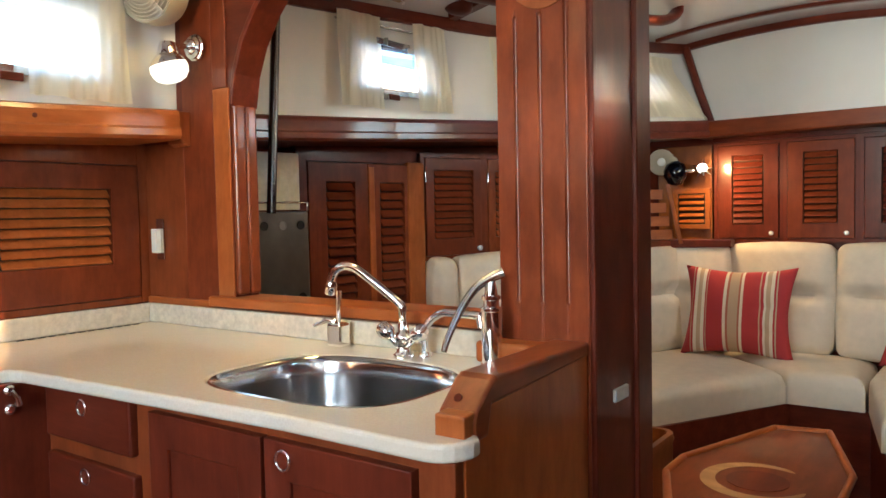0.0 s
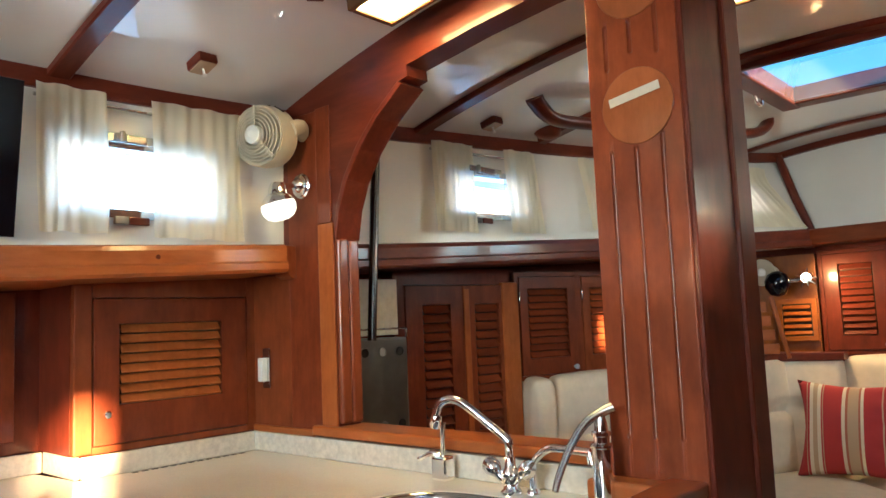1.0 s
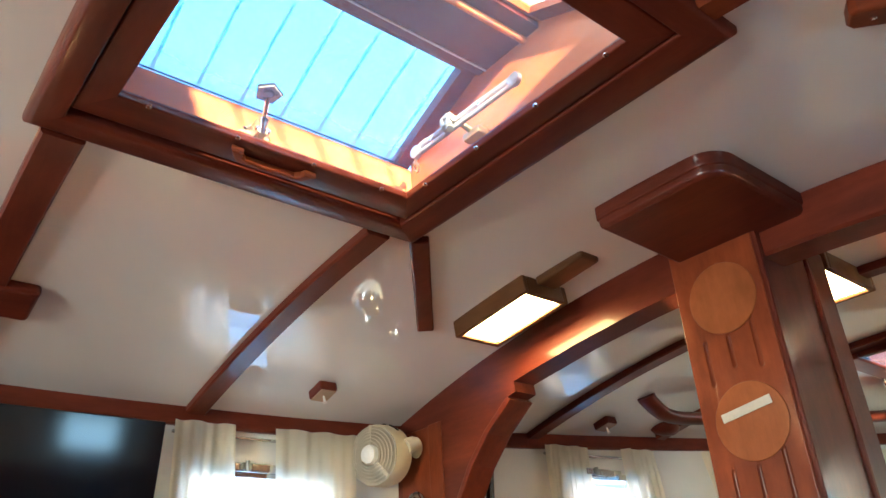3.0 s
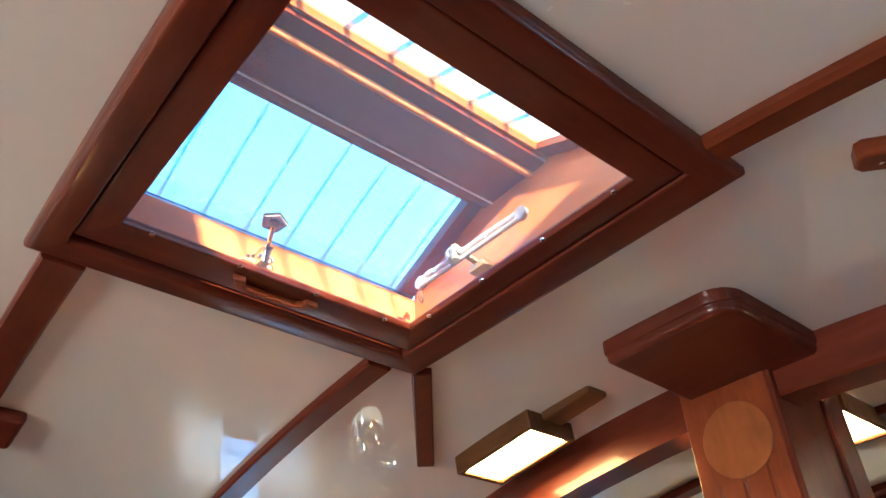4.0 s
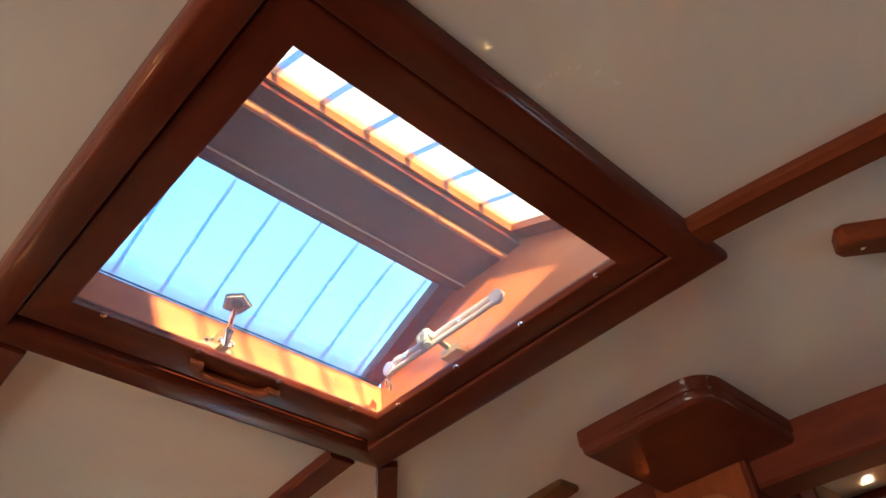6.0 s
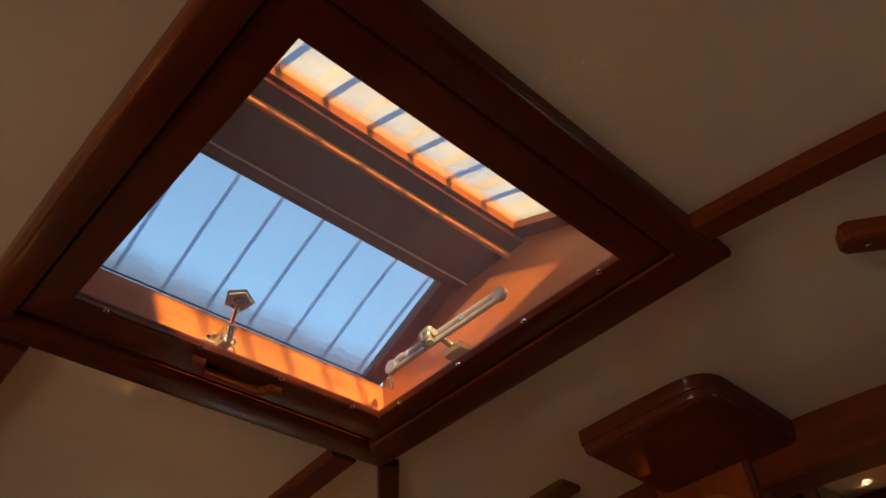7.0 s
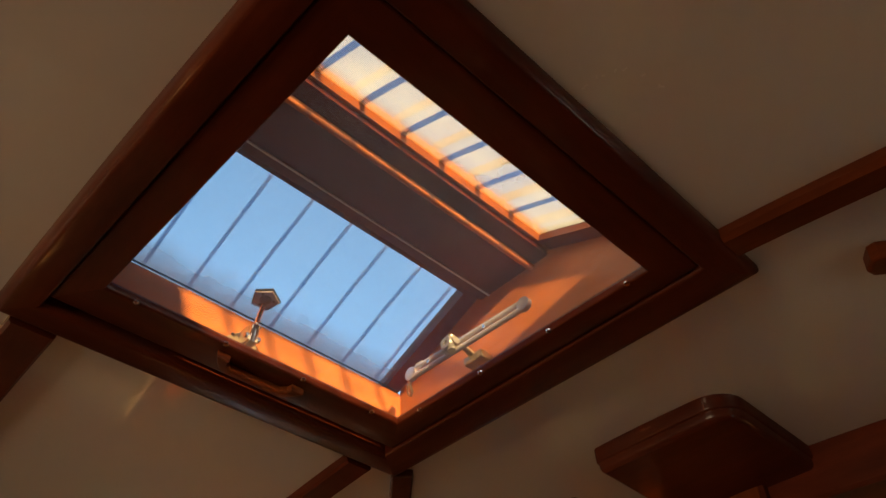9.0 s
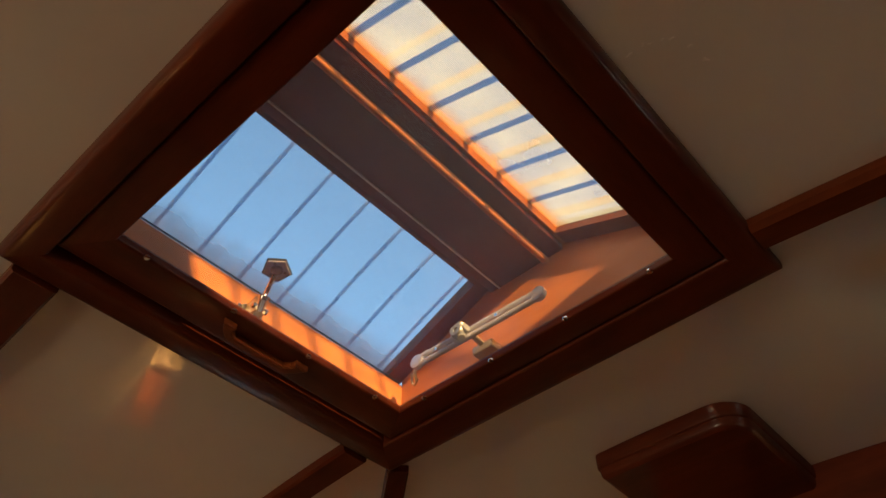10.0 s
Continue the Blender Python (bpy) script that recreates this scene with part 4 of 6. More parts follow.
def lid_arm():
    t = thing("lid_support", (-0.24, 1.12, 2.0), "chromed sliding lid support with a star knob", "lid support")
    a, b = Vector((-0.335, 1.098, 2.012)), Vector((-0.120, 1.120, 2.030))
    d = (b - a).normalized()
    up = Vector((0, 0, 1))
    for s in (-1, 1):
        bm = tube(B(), [a + up * 0.0062 * s, b + up * 0.0062 * s], 0.0044, 8)
        part("bar", bm, SATIN, t)
    for q in (a, b):
        part("end_block", lathe(B(), [(0.006, -0.005), (0.0115, -0.004), (0.0115, 0.004), (0.006, 0.005)], Matrix.Translation(q) @ pose(0, 0, 0, 90), 16), SATIN, t)
    c = a + (b - a) * 0.40
    bm = B()
    for k in range(5):
        an = radians(72 * k)
        tube(bm, [c + Vector((0, -0.009, 0)), c + Vector((0.0155 * math.cos(an), -0.012, 0.0155 * math.sin(an)))], [0.008, 0.0062], 8)
    lathe(bm, [(0.012, -0.006), (0.013, 0.004), (0.0095, 0.009), (0.0045, 0.009), (0.004, 0.006)], pose(*(c + Vector((0, -0.011, 0))), 90), 16)
    part("star_knob", bm, KNOB_GREY, t, "grey star knob")
    bm = B()
    box(bm, c.x - 0.004, c.x + 0.034, 1.128, 1.154, c.z - 0.022, c.z - 0.008, 0.003)
    tube(bm, [(c.x + 0.014, 1.14, c.z - 0.012), (c.x + 0.012, 1.112, c.z - 0.002)], 0.005, 8)
    part("bracket", bm, BRASS, t, "yellow-plated bracket")
    bm = tube(B(), curve([(-0.358, 1.120, 2.002), (-0.352, 1.110, 2.010), (-0.342, 1.108, 2.026), (-0.334, 1.110, 2.030)], 4), 0.0028, 8)
    tube(bm, curve([(-0.358, 1.120, 2.002), (-0.366, 1.124, 2.000), (-0.368, 1.120, 2.006), (-0.360, 1.112, 2.012)], 4), 0.0022, 8)
    box(bm, -0.338, -0.322, 1.108, 1.114, 2.024, 2.038, 0.001)
    part("clip", bm, BRASS, t, "small wire clip")
    for k in (0.18, 0.68):
        q = a + (b - a) * k
        part("rivet", lathe(B(), [(0.0028, 0.0), (0.0028, 0.002)], pose(q.x, q.y - 0.0045, q.z, 90), 10), CHROME, t)


lid_arm()


def salon_hatch():
    x0, x1, y0, y1 = SALON_HATCH
    h = thing("salon_hatch", (-0.17, 3.0, 1.96), "mahogany-framed smoked deck hatch in the salon ceiling", "hatch")
    for a, b, c, d in ((x0 - 0.05, x0 + 0.015, y0 - 0.009, y1 + 0.06), (x1 - 0.015, x1 + 0.05, y0 - 0.009, y1 + 0.06)):
        part("frame_rail", box(B(), a, b, c, d, 1.945, 2.01, 0.005), MAHOGANY["y"], h)
    for c, d in ((y0 - 0.009, y0 + 0.015), (y1 - 0.015, y1 + 0.06)):
        part("frame_rail", box(B(), x0 + 0.015, x1 - 0.015, c, d, 1.947, 2.01, 0.005), MAHOGANY["x"], h)
    part("pane", facing(sheet(B(), [x0 + 0.013, x1 - 0.013], [y0 + 0.013, y1 - 0.013], lambda x, y: (x, y, 1.953), smooth=False), (0, 0, -1)), PANE_SMOKED, h, "smoked hatch pane")
    bm = B()
    for c, d in ((y0 - 0.03, y0), (y1, y1 + 0.03)):
        box(bm, x0 - 0.03, x1 + 0.03, c, d, 1.994, 2.012)
    for a, b in ((x0 - 0.03, x0), (x1, x1 + 0.03)):
        box(bm, a, b, y0, y1, 1.994, 2.012)
    part("coaming", bm, MAHOGANY["x"], h)
    bm = B()
    tube(bm, curve([(x0 - 0.03, 3.02, 1.935), (x0 - 0.03, 3.03, 1.915), (x0 - 0.03, 3.07, 1.912), (x0 - 0.03, 3.08, 1.935)], 5), 0.006, 8)
    part("handle", bm, CHROME, h)


salon_hatch()

# ---- galley ----
def counter():
    """L-shaped worktop with a hole for the sink."""
    bm = B()
    fx, fy, wx = -1.045, 1.182, -1.40
    outer = [(-0.128, 1.712), (-0.078, 1.30)]
    for k in range(0, 7):
        a = radians(10 - 16.6 * k)
        outer.append((-0.104 + 0.048 * math.cos(a), 1.266 + 0.048 * math.sin(a)))
    outer.append((-0.35, 1.219))
    outer += [(fx + 0.04, fy), (fx + 0.012, fy - 0.010), (fx, fy - 0.035), (fx - 0.03, 0.20), (wx - 0.2, 0.20), (wx - 0.2, 1.21), (wx, 1.23), (wx, 1.712)]
    hole = sink_rim(0.004, 0.0)
    for z, flip in ((0.900, False), (0.876, True)):
        ov = [bm.verts.new((x, y, z)) for x, y in outer]
        hv = [bm.verts.new((x, y, z)) for x, y in hole]
        es = [bm.edges.new((ov[i], ov[(i + 1) % len(ov)])) for i in range(len(ov))]
        es += [bm.edges.new((hv[i], hv[(i + 1) % len(hv)])) for i in range(len(hv))]
        bmesh.ops.triangle_fill(bm, use_beauty=True, use_dissolve=False, edges=es)
        if flip:
            low = (ov, hv)
        else:
            top = (ov, hv)
    for a, b in zip(top, low):
        n = len(a)
        for i in range(n):
            bm.faces.new((a[i], a[(i + 1) % n], b[(i + 1) % n], b[i]))
    bmesh.ops.recalc_face_normals(bm, faces=bm.faces)
    rim = [e for e in bm.edges if len(e.link_faces) == 2 and e.calc_face_angle(0) > 0.9]
    bmesh.ops.bevel(bm, geom=rim, offset=0.006, segments=3, affect="EDGES", profile=0.5)
    lone("countertop", bm, STONE, "cream solid-surface galley worktop with a rounded edge", "countertop")


def sink_rim(grow, z):
    """The sink's outline: flat front, bowed back, round corners."""
    cx, cy = -0.457, 1.434
    pts = []
    for k in range(48):
        a = 2 * math.pi * k / 48
        c, s = math.cos(a), math.sin(a)
        e = 0.62
        x = (0.208 + grow) * math.copysign(abs(c) ** e, c)
        y = (0.154 + grow) * math.copysign(abs(s) ** e, s)
        y += 0.018 * (1 - (x / 0.21) ** 2) * (1 if s > 0 else 0.2)
        pts.append((cx + x, cy + y))
    return pts


def sink():
    bm = B()
    levels = [(0.004, 0.8755), (0.0035, 0.8975), (0.001, 0.8995), (-0.004, 0.8975), (-0.008, 0.888), (-0.0105, 0.86), (-0.014, 0.79), (-0.018, 0.752), (-0.028, 0.732), (-0.045, 0.7225), (-0.07, 0.7195), (-0.11, 0.718)]
    rings = []
    for g, z in levels:
        rings.append([bm.verts.new((x, y, z)) for x, y in sink_rim(g, z)])
    for r, s in zip(rings, rings[1:]):
        n = len(r)
        for k in range(n):
            bm.faces.new((r[k], r[(k + 1) % n], s[(k + 1) % n], s[k])).smooth = True
    bm.faces.new(rings[-1])
    bmesh.ops.recalc_face_normals(bm, faces=bm.faces)
    t = thing("sink", (-0.435, 1.405, 0.7), "brushed stainless steel sink bowl set in the worktop", "sink")
    part("bowl", bm, STEEL, t)
    bm = lathe(B(), [(0.0, 0.0), (0.03, 0.0), (0.036, 0.003), (0.036, 0.0)], pose(-0.455, 1.43, 0.7185), 24)
    part("drain", bm, CHROME, t)


counter()
sink()
# splash-backs
bm = box(B(), -1.40, -0.289, 1.700, 1.7195, 0.900, 0.951, 0.003)
lone("splashback_bulkhead", bm, SPLASH, "speckled cream splash-back along the bulkhead", "splash-back", kind="structure")
bm = box(B(), -1.40, -1.385, 1.235, 1.700, 0.900, 0.951, 0.003)
lone("splashback_hull", bm, SPLASH, "speckled cream splash-back along the hull side", "splash-back", kind="structure")
bm = box(B(), -1.60, -1.585, 0.2, 1.222, 0.900, 0.951, 0.003)
box(bm, -1.585, -1.40, 1.222, 1.236, 0.900, 0.951, 0.003)
lone("splashback_recess", bm, SPLASH, "speckled cream splash-back in the recess", "splash-back", kind="structure")
# vent slot at the back of the worktop: a row of short dark openings
for k in range(13):
    bm = box(B(), -1.374, -1.366, 1.345 + k * 0.0245, 1.361 + k * 0.0245, 0.9003, 0.9015, 0.0004, 1)
    lone("vent_slot", bm, DARK, "short dark vent slot in the worktop", "vent slot", "vent slots at the back of the worktop")


def slats(door, m, x0, x1, z0, z1, n, material, fill=1.28):
    """Tilted slats in an opening of a door, one mesh shared between them."""
    pitch = (z1 - z0) / n
    depth = min(0.036, pitch * fill)
    me = None
    w = x1 - x0
    for k in range(n):
        if me is None:
            bm = box(B(), -w / 2, w / 2, -depth / 2, depth / 2, -0.003, 0.003, 0.002, 1, m=pose(0, 0, 0, 52))
            me = bpy.data.meshes.new("slat")
            bm.to_mesh(me)
            bm.free()
            me.materials.append(material)
        ob = new("slat", me)
        ob.parent = door
        at = m @ Matrix.Translation(((x0 + x1) / 2, 0.006, z0 + pitch * (k + 0.5)))
        ob.matrix_local = Matrix.Translation(-OFF[door.name]) @ at


def frame_door(name, m, w, h, opening, parent, mat, n=0, slat_mat=None, thick=0.02, panel=None, fill=1.06):
    """A framed door at the local origin (lower left), with louvres or a raised panel in its opening."""
    l, r, b, t = opening
    bm = B()
    outer = [(0, 0), (w, 0), (w, h), (0, h)]
    inner = [(l, b), (w - r, b), (w - r, h - t), (l, h - t)]
    ring = {}
    for key, pts in (("o", outer), ("i", inner)):
        for y in (0.0, thick):
            ring[key, y] = [bm.verts.new((x, y, z)) for x, z in pts]
    for k in range(4):
        j = (k + 1) % 4
        for y in (0.0, thick):
            bm.faces.new((ring["o", y][k], ring["o", y][j], ring["i", y][j], ring["i", y][k]))
        for key in "oi":
            bm.faces.new((ring[key, 0.0][k], ring[key, 0.0][j], ring[key, thick][j], ring[key, thick][k]))
    bmesh.ops.recalc_face_normals(bm, faces=bm.faces)
    rim = [e for e in bm.edges if all(v.co.y < 1e-6 for v in e.verts) and e.calc_face_angle(0) > 0.5]
    bmesh.ops.bevel(bm, geom=rim, offset=0.0022, segments=2, affect="EDGES", profile=0.5)
    door = part(name, bm, mat, parent, "", m)
    if n:
        # near-black sheet paints the locker's inner shade between the slats
        bk = part("backing", box(B(), l - 0.005, w - r + 0.005, thick - 0.003, thick, b - 0.005, h - t + 0.005), DARK, door, "dark sheet standing in for the shade behind the louvres", m)
        slats(door, m, l + 0.004, w - r - 0.004, b, h - t, n, slat_mat or mat, fill)
    else:
        part("panel", box(B(), l - 0.004, w - r + 0.004, 0.005, thick - 0.002, b - 0.004, h - t + 0.004), panel or mat, door, "", m)
    return door


def knob(parent, at, n, mat=CHROME, r=0.009):
    m = Matrix.Translation(at) @ Vector(n).to_track_quat("Z", "Y").to_matrix().to_4x4()
    return part("knob", lathe(B(), [(0.006, 0.0), (0.004, 0.006), (r, 0.010), (r, 0.015), (r * 0.6, 0.018)], m, 14), mat, parent, "round chrome knob")


def ring_pull(parent, x, y, z, r=0.0155):
    bm = B()
    tube(bm, [(x + r * 0.9 * math.cos(2 * math.pi * k / 24), y - 0.0012, z + r * 0.9 * math.sin(2 * math.pi * k / 24)) for k in range(25)], r * 0.15, 8, False)
    pull = part("ring_pull", bm, CHROME, parent, "round chrome flush pull")
    bm = lathe(B(), [(0.0, 0.0), (r * 0.82, 0.0), (r * 0.82, 0.0012)], pose(x, y + 0.0002, z, 90), 22)
    part("well", bm, MAHOGANY["x"], pull, "dark wooden finger well")


def base_cabinets():
    fy = 1.236
    def front(name, x0, x1, z0, z1, mat, label, category, pull, raised):
        t = thing(name, ((x0 + x1) / 2, fy, z0), label, category)
        if raised:
            f = frame_door("door", side((x0, fy - 0.016, z0), (1, 0, 0), (0, -1, 0)), x1 - x0, z1 - z0, (0.052, 0.052, 0.06, 0.055), t, mat, panel=mat)
        else:
            f = part("front", box(B(), x0, x1, fy - 0.016, fy + 0.004, z0, z1, 0.006, 3), mat, t)
        ring_pull(f, *pull)
        return t
    t = thing("sink_cabinet", (-0.4, 1.45, 0), "cherry galley cabinet carcass below the sink", "cabinet")
    bm = B()
    box(bm, -1.02, -0.068, fy, fy + 0.02, 0.0, 0.8755, 0.003)
    part("face_frame", bm, CHERRY["z"], t)
    bm = B()
    box(bm, -0.045, 0.0, fy + 0.02, 1.712, 0.0, 0.927, 0.003)
    for v in bm.verts:
        v.co.x += -0.069 - 0.046 * (v.co.y - 1.278) / 0.434
    part("end_panel", bm, CEDAR["z"], t, "light cedar-toned end panel")
    bm = box(B(), -1.042, -1.02, 1.13, fy + 0.02, 0.0, 0.8755, 0.003)
    part("corner_stile", bm, MAHOGANY["z"], t)
    front("drawer", -1.000, -0.722, 0.772, 0.872, MAHOGANY["x"], "mahogany galley drawer with a round flush pull", "drawer", (-0.868, fy - 0.0165, 0.841), False)
    front("drawer", -1.000, -0.715, 0.560, 0.742, MAHOGANY["x"], "deep mahogany galley drawer with a round flush pull", "drawer", (-0.865, fy - 0.0165, 0.716), False)
    front("cabinet_door", -0.668, -0.396, 0.18, 0.861, MAHOGANY["z"], "mahogany cabinet door below the sink", "cabinet door", (-0.63, fy - 0.0165, 0.5), True)
    front("cabinet_door", -0.388, -0.122, 0.18, 0.861, MAHOGANY["z"], "mahogany cabinet door with a round chrome pull", "cabinet door", (-0.347, fy - 0.0165, 0.836), True)


base_cabinets()


def fiddle():
    """Raised wooden rail that ends the worktop beside the passage."""
    t = thing("fiddle_rail", (-0.075, 1.48, 0.90), "varnished mahogany fiddle rail at the end of the worktop", "rail")
    prof = [(1.712, 0.922), (1.712, 0.946), (1.345, 0.962), (1.332, 0.958), (1.284, 0.926), (1.278, 0.915), (1.278, 0.888), (1.318, 0.888), (1.33, 0.926)]
    bm = prism(B(), prof, "x", -0.058, 0.0, 0.006, 3)
    for v in bm.verts:
        v.co.x += -0.066 - 0.046 * (v.co.y - 1.278) / 0.434 - 0.015 * (-v.co.x / 0.058) * (v.co.y - 1.278) / 0.434
    part("end_rail", bm, CHERRY["y"], t)
    bm = box(B(), -0.312, -0.17, 1.655, 1.711, 0.902, 0.942, 0.008, 3)
    part("back_rail", bm, CEDAR["x"], t)
    bm = lathe(B(), [(0.006, 0.0), (0.006, 0.0012)], pose(-0.105, 1.300, 0.9375, 52), 12)
    part("plug", bm, MAHOGANY["x"], t, "round wood plug")


fiddle()


def oven():
    t = thing("oven", (-1.10, 0.8, 0.1), "stainless steel galley oven with a dark glass door", "oven")
    x = -1.085
    bm = B()
    box(bm, x - 0.40, x - 0.01, 0.60, 1.126, 0.15, 0.872)
    part("body", bm, DULL_STEEL, t)
    bm = B()
    box(bm, x - 0.012, x + 0.012, 0.60, 1.128, 0.846, 0.874, 0.003)
    box(bm, x - 0.012, x + 0.012, 0.60, 0.66, 0.30, 0.846, 0.003)
    box(bm, x - 0.012, x + 0.012, 1.104, 1.128, 0.30, 0.846, 0.003)
    box(bm, x - 0.012, x + 0.012, 0.66, 1.104, 0.30, 0.36, 0.003)
    door = part("door", bm, OVEN_STEEL, t)
    part("window", box(B(), x - 0.008, x + 0.006, 0.66, 1.104, 0.36, 0.846), BLACK, door, "dark glass oven window")
    part("inner_trim", prism(B(), [(1.096, 0.37), (1.096, 0.838), (0.668, 0.838), (0.668, 0.37), (0.676, 0.37), (0.676, 0.830), (1.088, 0.830), (1.088, 0.37)], "x", x + 0.006, x + 0.0075), OVEN_STEEL, door, "thin pale line inside the oven window")
    bm = tube(B(), [(x + 0.012, 0.64, 0.80), (x + 0.035, 0.645, 0.80), (x + 0.035, 0.98, 0.80), (x + 0.012, 0.985, 0.80)], 0.007, 10)
    part("handle", bm, CHROME, door)


oven()


def door_latch():
    t = thing("oven_latch", (-1.03, 1.165, 0.83), "chromed swivel latch beside the oven", "latch")
    bm = B()
    for z in (0.878, 0.842):
        lathe(bm, [(0.009, 0.0), (0.010, 0.004), (0.006, 0.008)], pose(-1.019, 1.165, z - 0.012, 0, 90), 14)
    part("base", bm, CHROME, t)
    bm = tube(B(), [(-1.008, 1.165, 0.866), (-1.002, 1.172, 0.852), (-1.005, 1.175, 0.838)], [0.004, 0.005, 0.007], 10)
    part("lever", bm, CHROME, t)


door_latch()


def faucet():
    t = thing("faucet", (-0.465, 1.64, 0.9), "chrome galley mixer tap with a high bent spout", "faucet")
    b = Vector((-0.465, 1.640, 0.900))
    bm = lathe(B(), [(0.021, 0.0), (0.021, 0.006), (0.015, 0.011), (0.014, 0.03), (0.018, 0.034), (0.018, 0.042), (0.011, 0.05), (0.010, 0.07)], Matrix.Translation(b), 20)
    part("body", bm, CHROME, t)
    path = curve([b + Vector(v) for v in ((0, 0, 0.06), (0, -0.001, 0.092), (-0.006, -0.002, 0.103), (-0.03, -0.008, 0.122), (-0.085, -0.022, 0.163), (-0.105, -0.027, 0.173), (-0.125, -0.032, 0.174), (-0.142, -0.036, 0.163), (-0.150, -0.038, 0.145))], 5)
    bm = tube(B(), path, 0.0085, 12)
    part("spout", bm, CHROME, t)
    bm = lathe(B(), [(0.0095, 0.0), (0.0115, 0.003), (0.0115, 0.02), (0.0095, 0.026)], Matrix.Translation(b + Vector((-0.153, -0.039, 0.118))) @ pose(0, 0, 0, 0, 12), 16)
    part("nozzle", bm, CHROME, t)
    for s in (-1, 1):
        m = Matrix.Translation(b + Vector((0.012 * s, -0.004, 0.026))) @ pose(0, 0, 0, 0, 52 * s, 0)
        bm = lathe(B(), [(0.009, 0.0), (0.009, 0.018), (0.013, 0.022), (0.0165, 0.03), (0.0165, 0.046), (0.012, 0.052)], m, 8)
        part("tap_knob", bm, CHROME, t, "fluted chrome tap knob")


def soap_pump():
    t = thing("water_pump_tap", (-0.662, 1.67, 0.9), "chrome drinking-water tap with a square base", "faucet")
    b = Vector((-0.662, 1.668, 0.900))
    bm = box(B(), b.x - 0.020, b.x + 0.020, b.y - 0.017, b.y + 0.017, 0.9005, 0.950, 0.006, 3)
    part("base", bm, CHROME, t)
    bm = tube(B(), [b + Vector((0.002, 0, 0.048)), b + Vector((0.004, 0, 0.118))], 0.0058, 12)
    part("stem", bm, CHROME, t)
    bm = tube(B(), [b + Vector((-0.004, -0.004, 0.050)), b + Vector((-0.02, -0.012, 0.056)), b + Vector((-0.048, -0.024, 0.043))], [0.008, 0.007, 0.004], 10)
    part("lever", bm, CHROME, t)


def spray():
    t = thing("hand_pump", (-0.285, 1.66, 0.9), "tall chrome hand pump with a long curved spout", "faucet")
    b = Vector((-0.272, 1.652, 0.900))
    bm = lathe(B(), [(0.021, 0.0), (0.021, 0.004), (0.0185, 0.006), (0.0185, 0.098), (0.021, 0.100), (0.021, 0.104), (0.014, 0.108), (0.014, 0.118), (0.017, 0.120), (0.017, 0.126), (0.012, 0.128), (0.011, 0.14), (0.008, 0.152)], Matrix.Translation(b), 20)
    part("barrel", bm, CHROME, t)
    path = curve([b + Vector(v) for v in ((0.020, 0.012, 0.168), (0.0, 0.0, 0.158), (-0.02, -0.02, 0.140), (-0.032, -0.05, 0.105), (-0.036, -0.085, 0.06), (-0.036, -0.098, 0.038))], 6)
    n = len(path)
    bm = tube(B(), path, [0.0095 - 0.0040 * i / (n - 1) for i in range(n)], 12)
    part("spout", bm, WORN_CHROME, t)


def side_spout():
    t = thing("swing_spout", (-0.40, 1.66, 0.9), "slim chrome swing spout beside the mixer tap", "faucet")
    b = Vector((-0.430, 1.662, 0.900))
    path = curve([b + Vector(v) for v in ((0, 0, 0), (0, 0, 0.045), (0.012, 0.0, 0.068), (0.04, 0, 0.086), (0.075, 0.0, 0.088), (0.128, 0.0, 0.086))], 5)
    bm = tube(B(), path, 0.0075, 12)
    part("pipe", bm, CHROME, t)
    bm = lathe(B(), [(0.013, 0.0), (0.013, 0.006), (0.009, 0.010)], Matrix.Translation(b), 16)
    part("foot", bm, CHROME, t)
    bm = tube(B(), [b + Vector((0.126, 0, 0.087)), b + Vector((0.131, 0, 0.066))], [0.008, 0.0085], 12)
    part("outlet", bm, CHROME, t)


faucet()
soap_pump()
spray()
side_spout()


def galley_locker():
    t = thing("galley_locker", (-1.45, 1.48, 0.95), "mahogany galley locker with a louvred door", "locker")
    m = side((-1.405, 1.222, 0.952), (0, 1, 0), (1, 0, 0))
    bm = B()
    box(bm, 0, 0.044, 0, 0.022, 0, 0.425, 0.004)
    box(bm, 0.468, 0.4975, 0, 0.022, 0, 0.425, 0.002)
    box(bm, 0.044, 0.468, 0.001, 0.022, 0, 0.016)
    box(bm, 0.044, 0.468, 0.001, 0.022, 0.368, 0.425)
    part("face_frame", bm, CHERRY["z"], t, "", m)
    bm = box(B(), 0, 0.02, 0.022, 0.30, 0, 0.425)
    part("side_panel", bm, MAHOGANY["z"], t, "", m)
    dm = m @ Matrix.Translation((0.046, -0.004, 0.018))
    d = frame_door("door", dm, 0.420, 0.348, (0.062, 0.078, 0.092, 0.062), t, SAPELE["z"], 8, CEDAR["y"])
    knob(d, (-1.401, 1.296, 1.042), (1, 0, 0))
    # panel further back in the recess
    t2 = thing("recess_locker", (-1.61, 0.8, 0.95), "mahogany locker with a louvred door set back in a recess", "locker")
    m2 = side((-1.61, 0.55, 0.952), (0, 1, 0), (1, 0, 0))
    part("face_frame", box(B(), 0, 0.68, 0, 0.02, 0, 0.44), MAHOGANY["z"], t2, "", m2)
    frame_door("door", m2 @ Matrix.Translation((0.15, -0.018, 0.03)), 0.46, 0.36, (0.055, 0.062, 0.06, 0.06), t2, SAPELE["z"], 8, CHERRY["y"])


galley_locker()


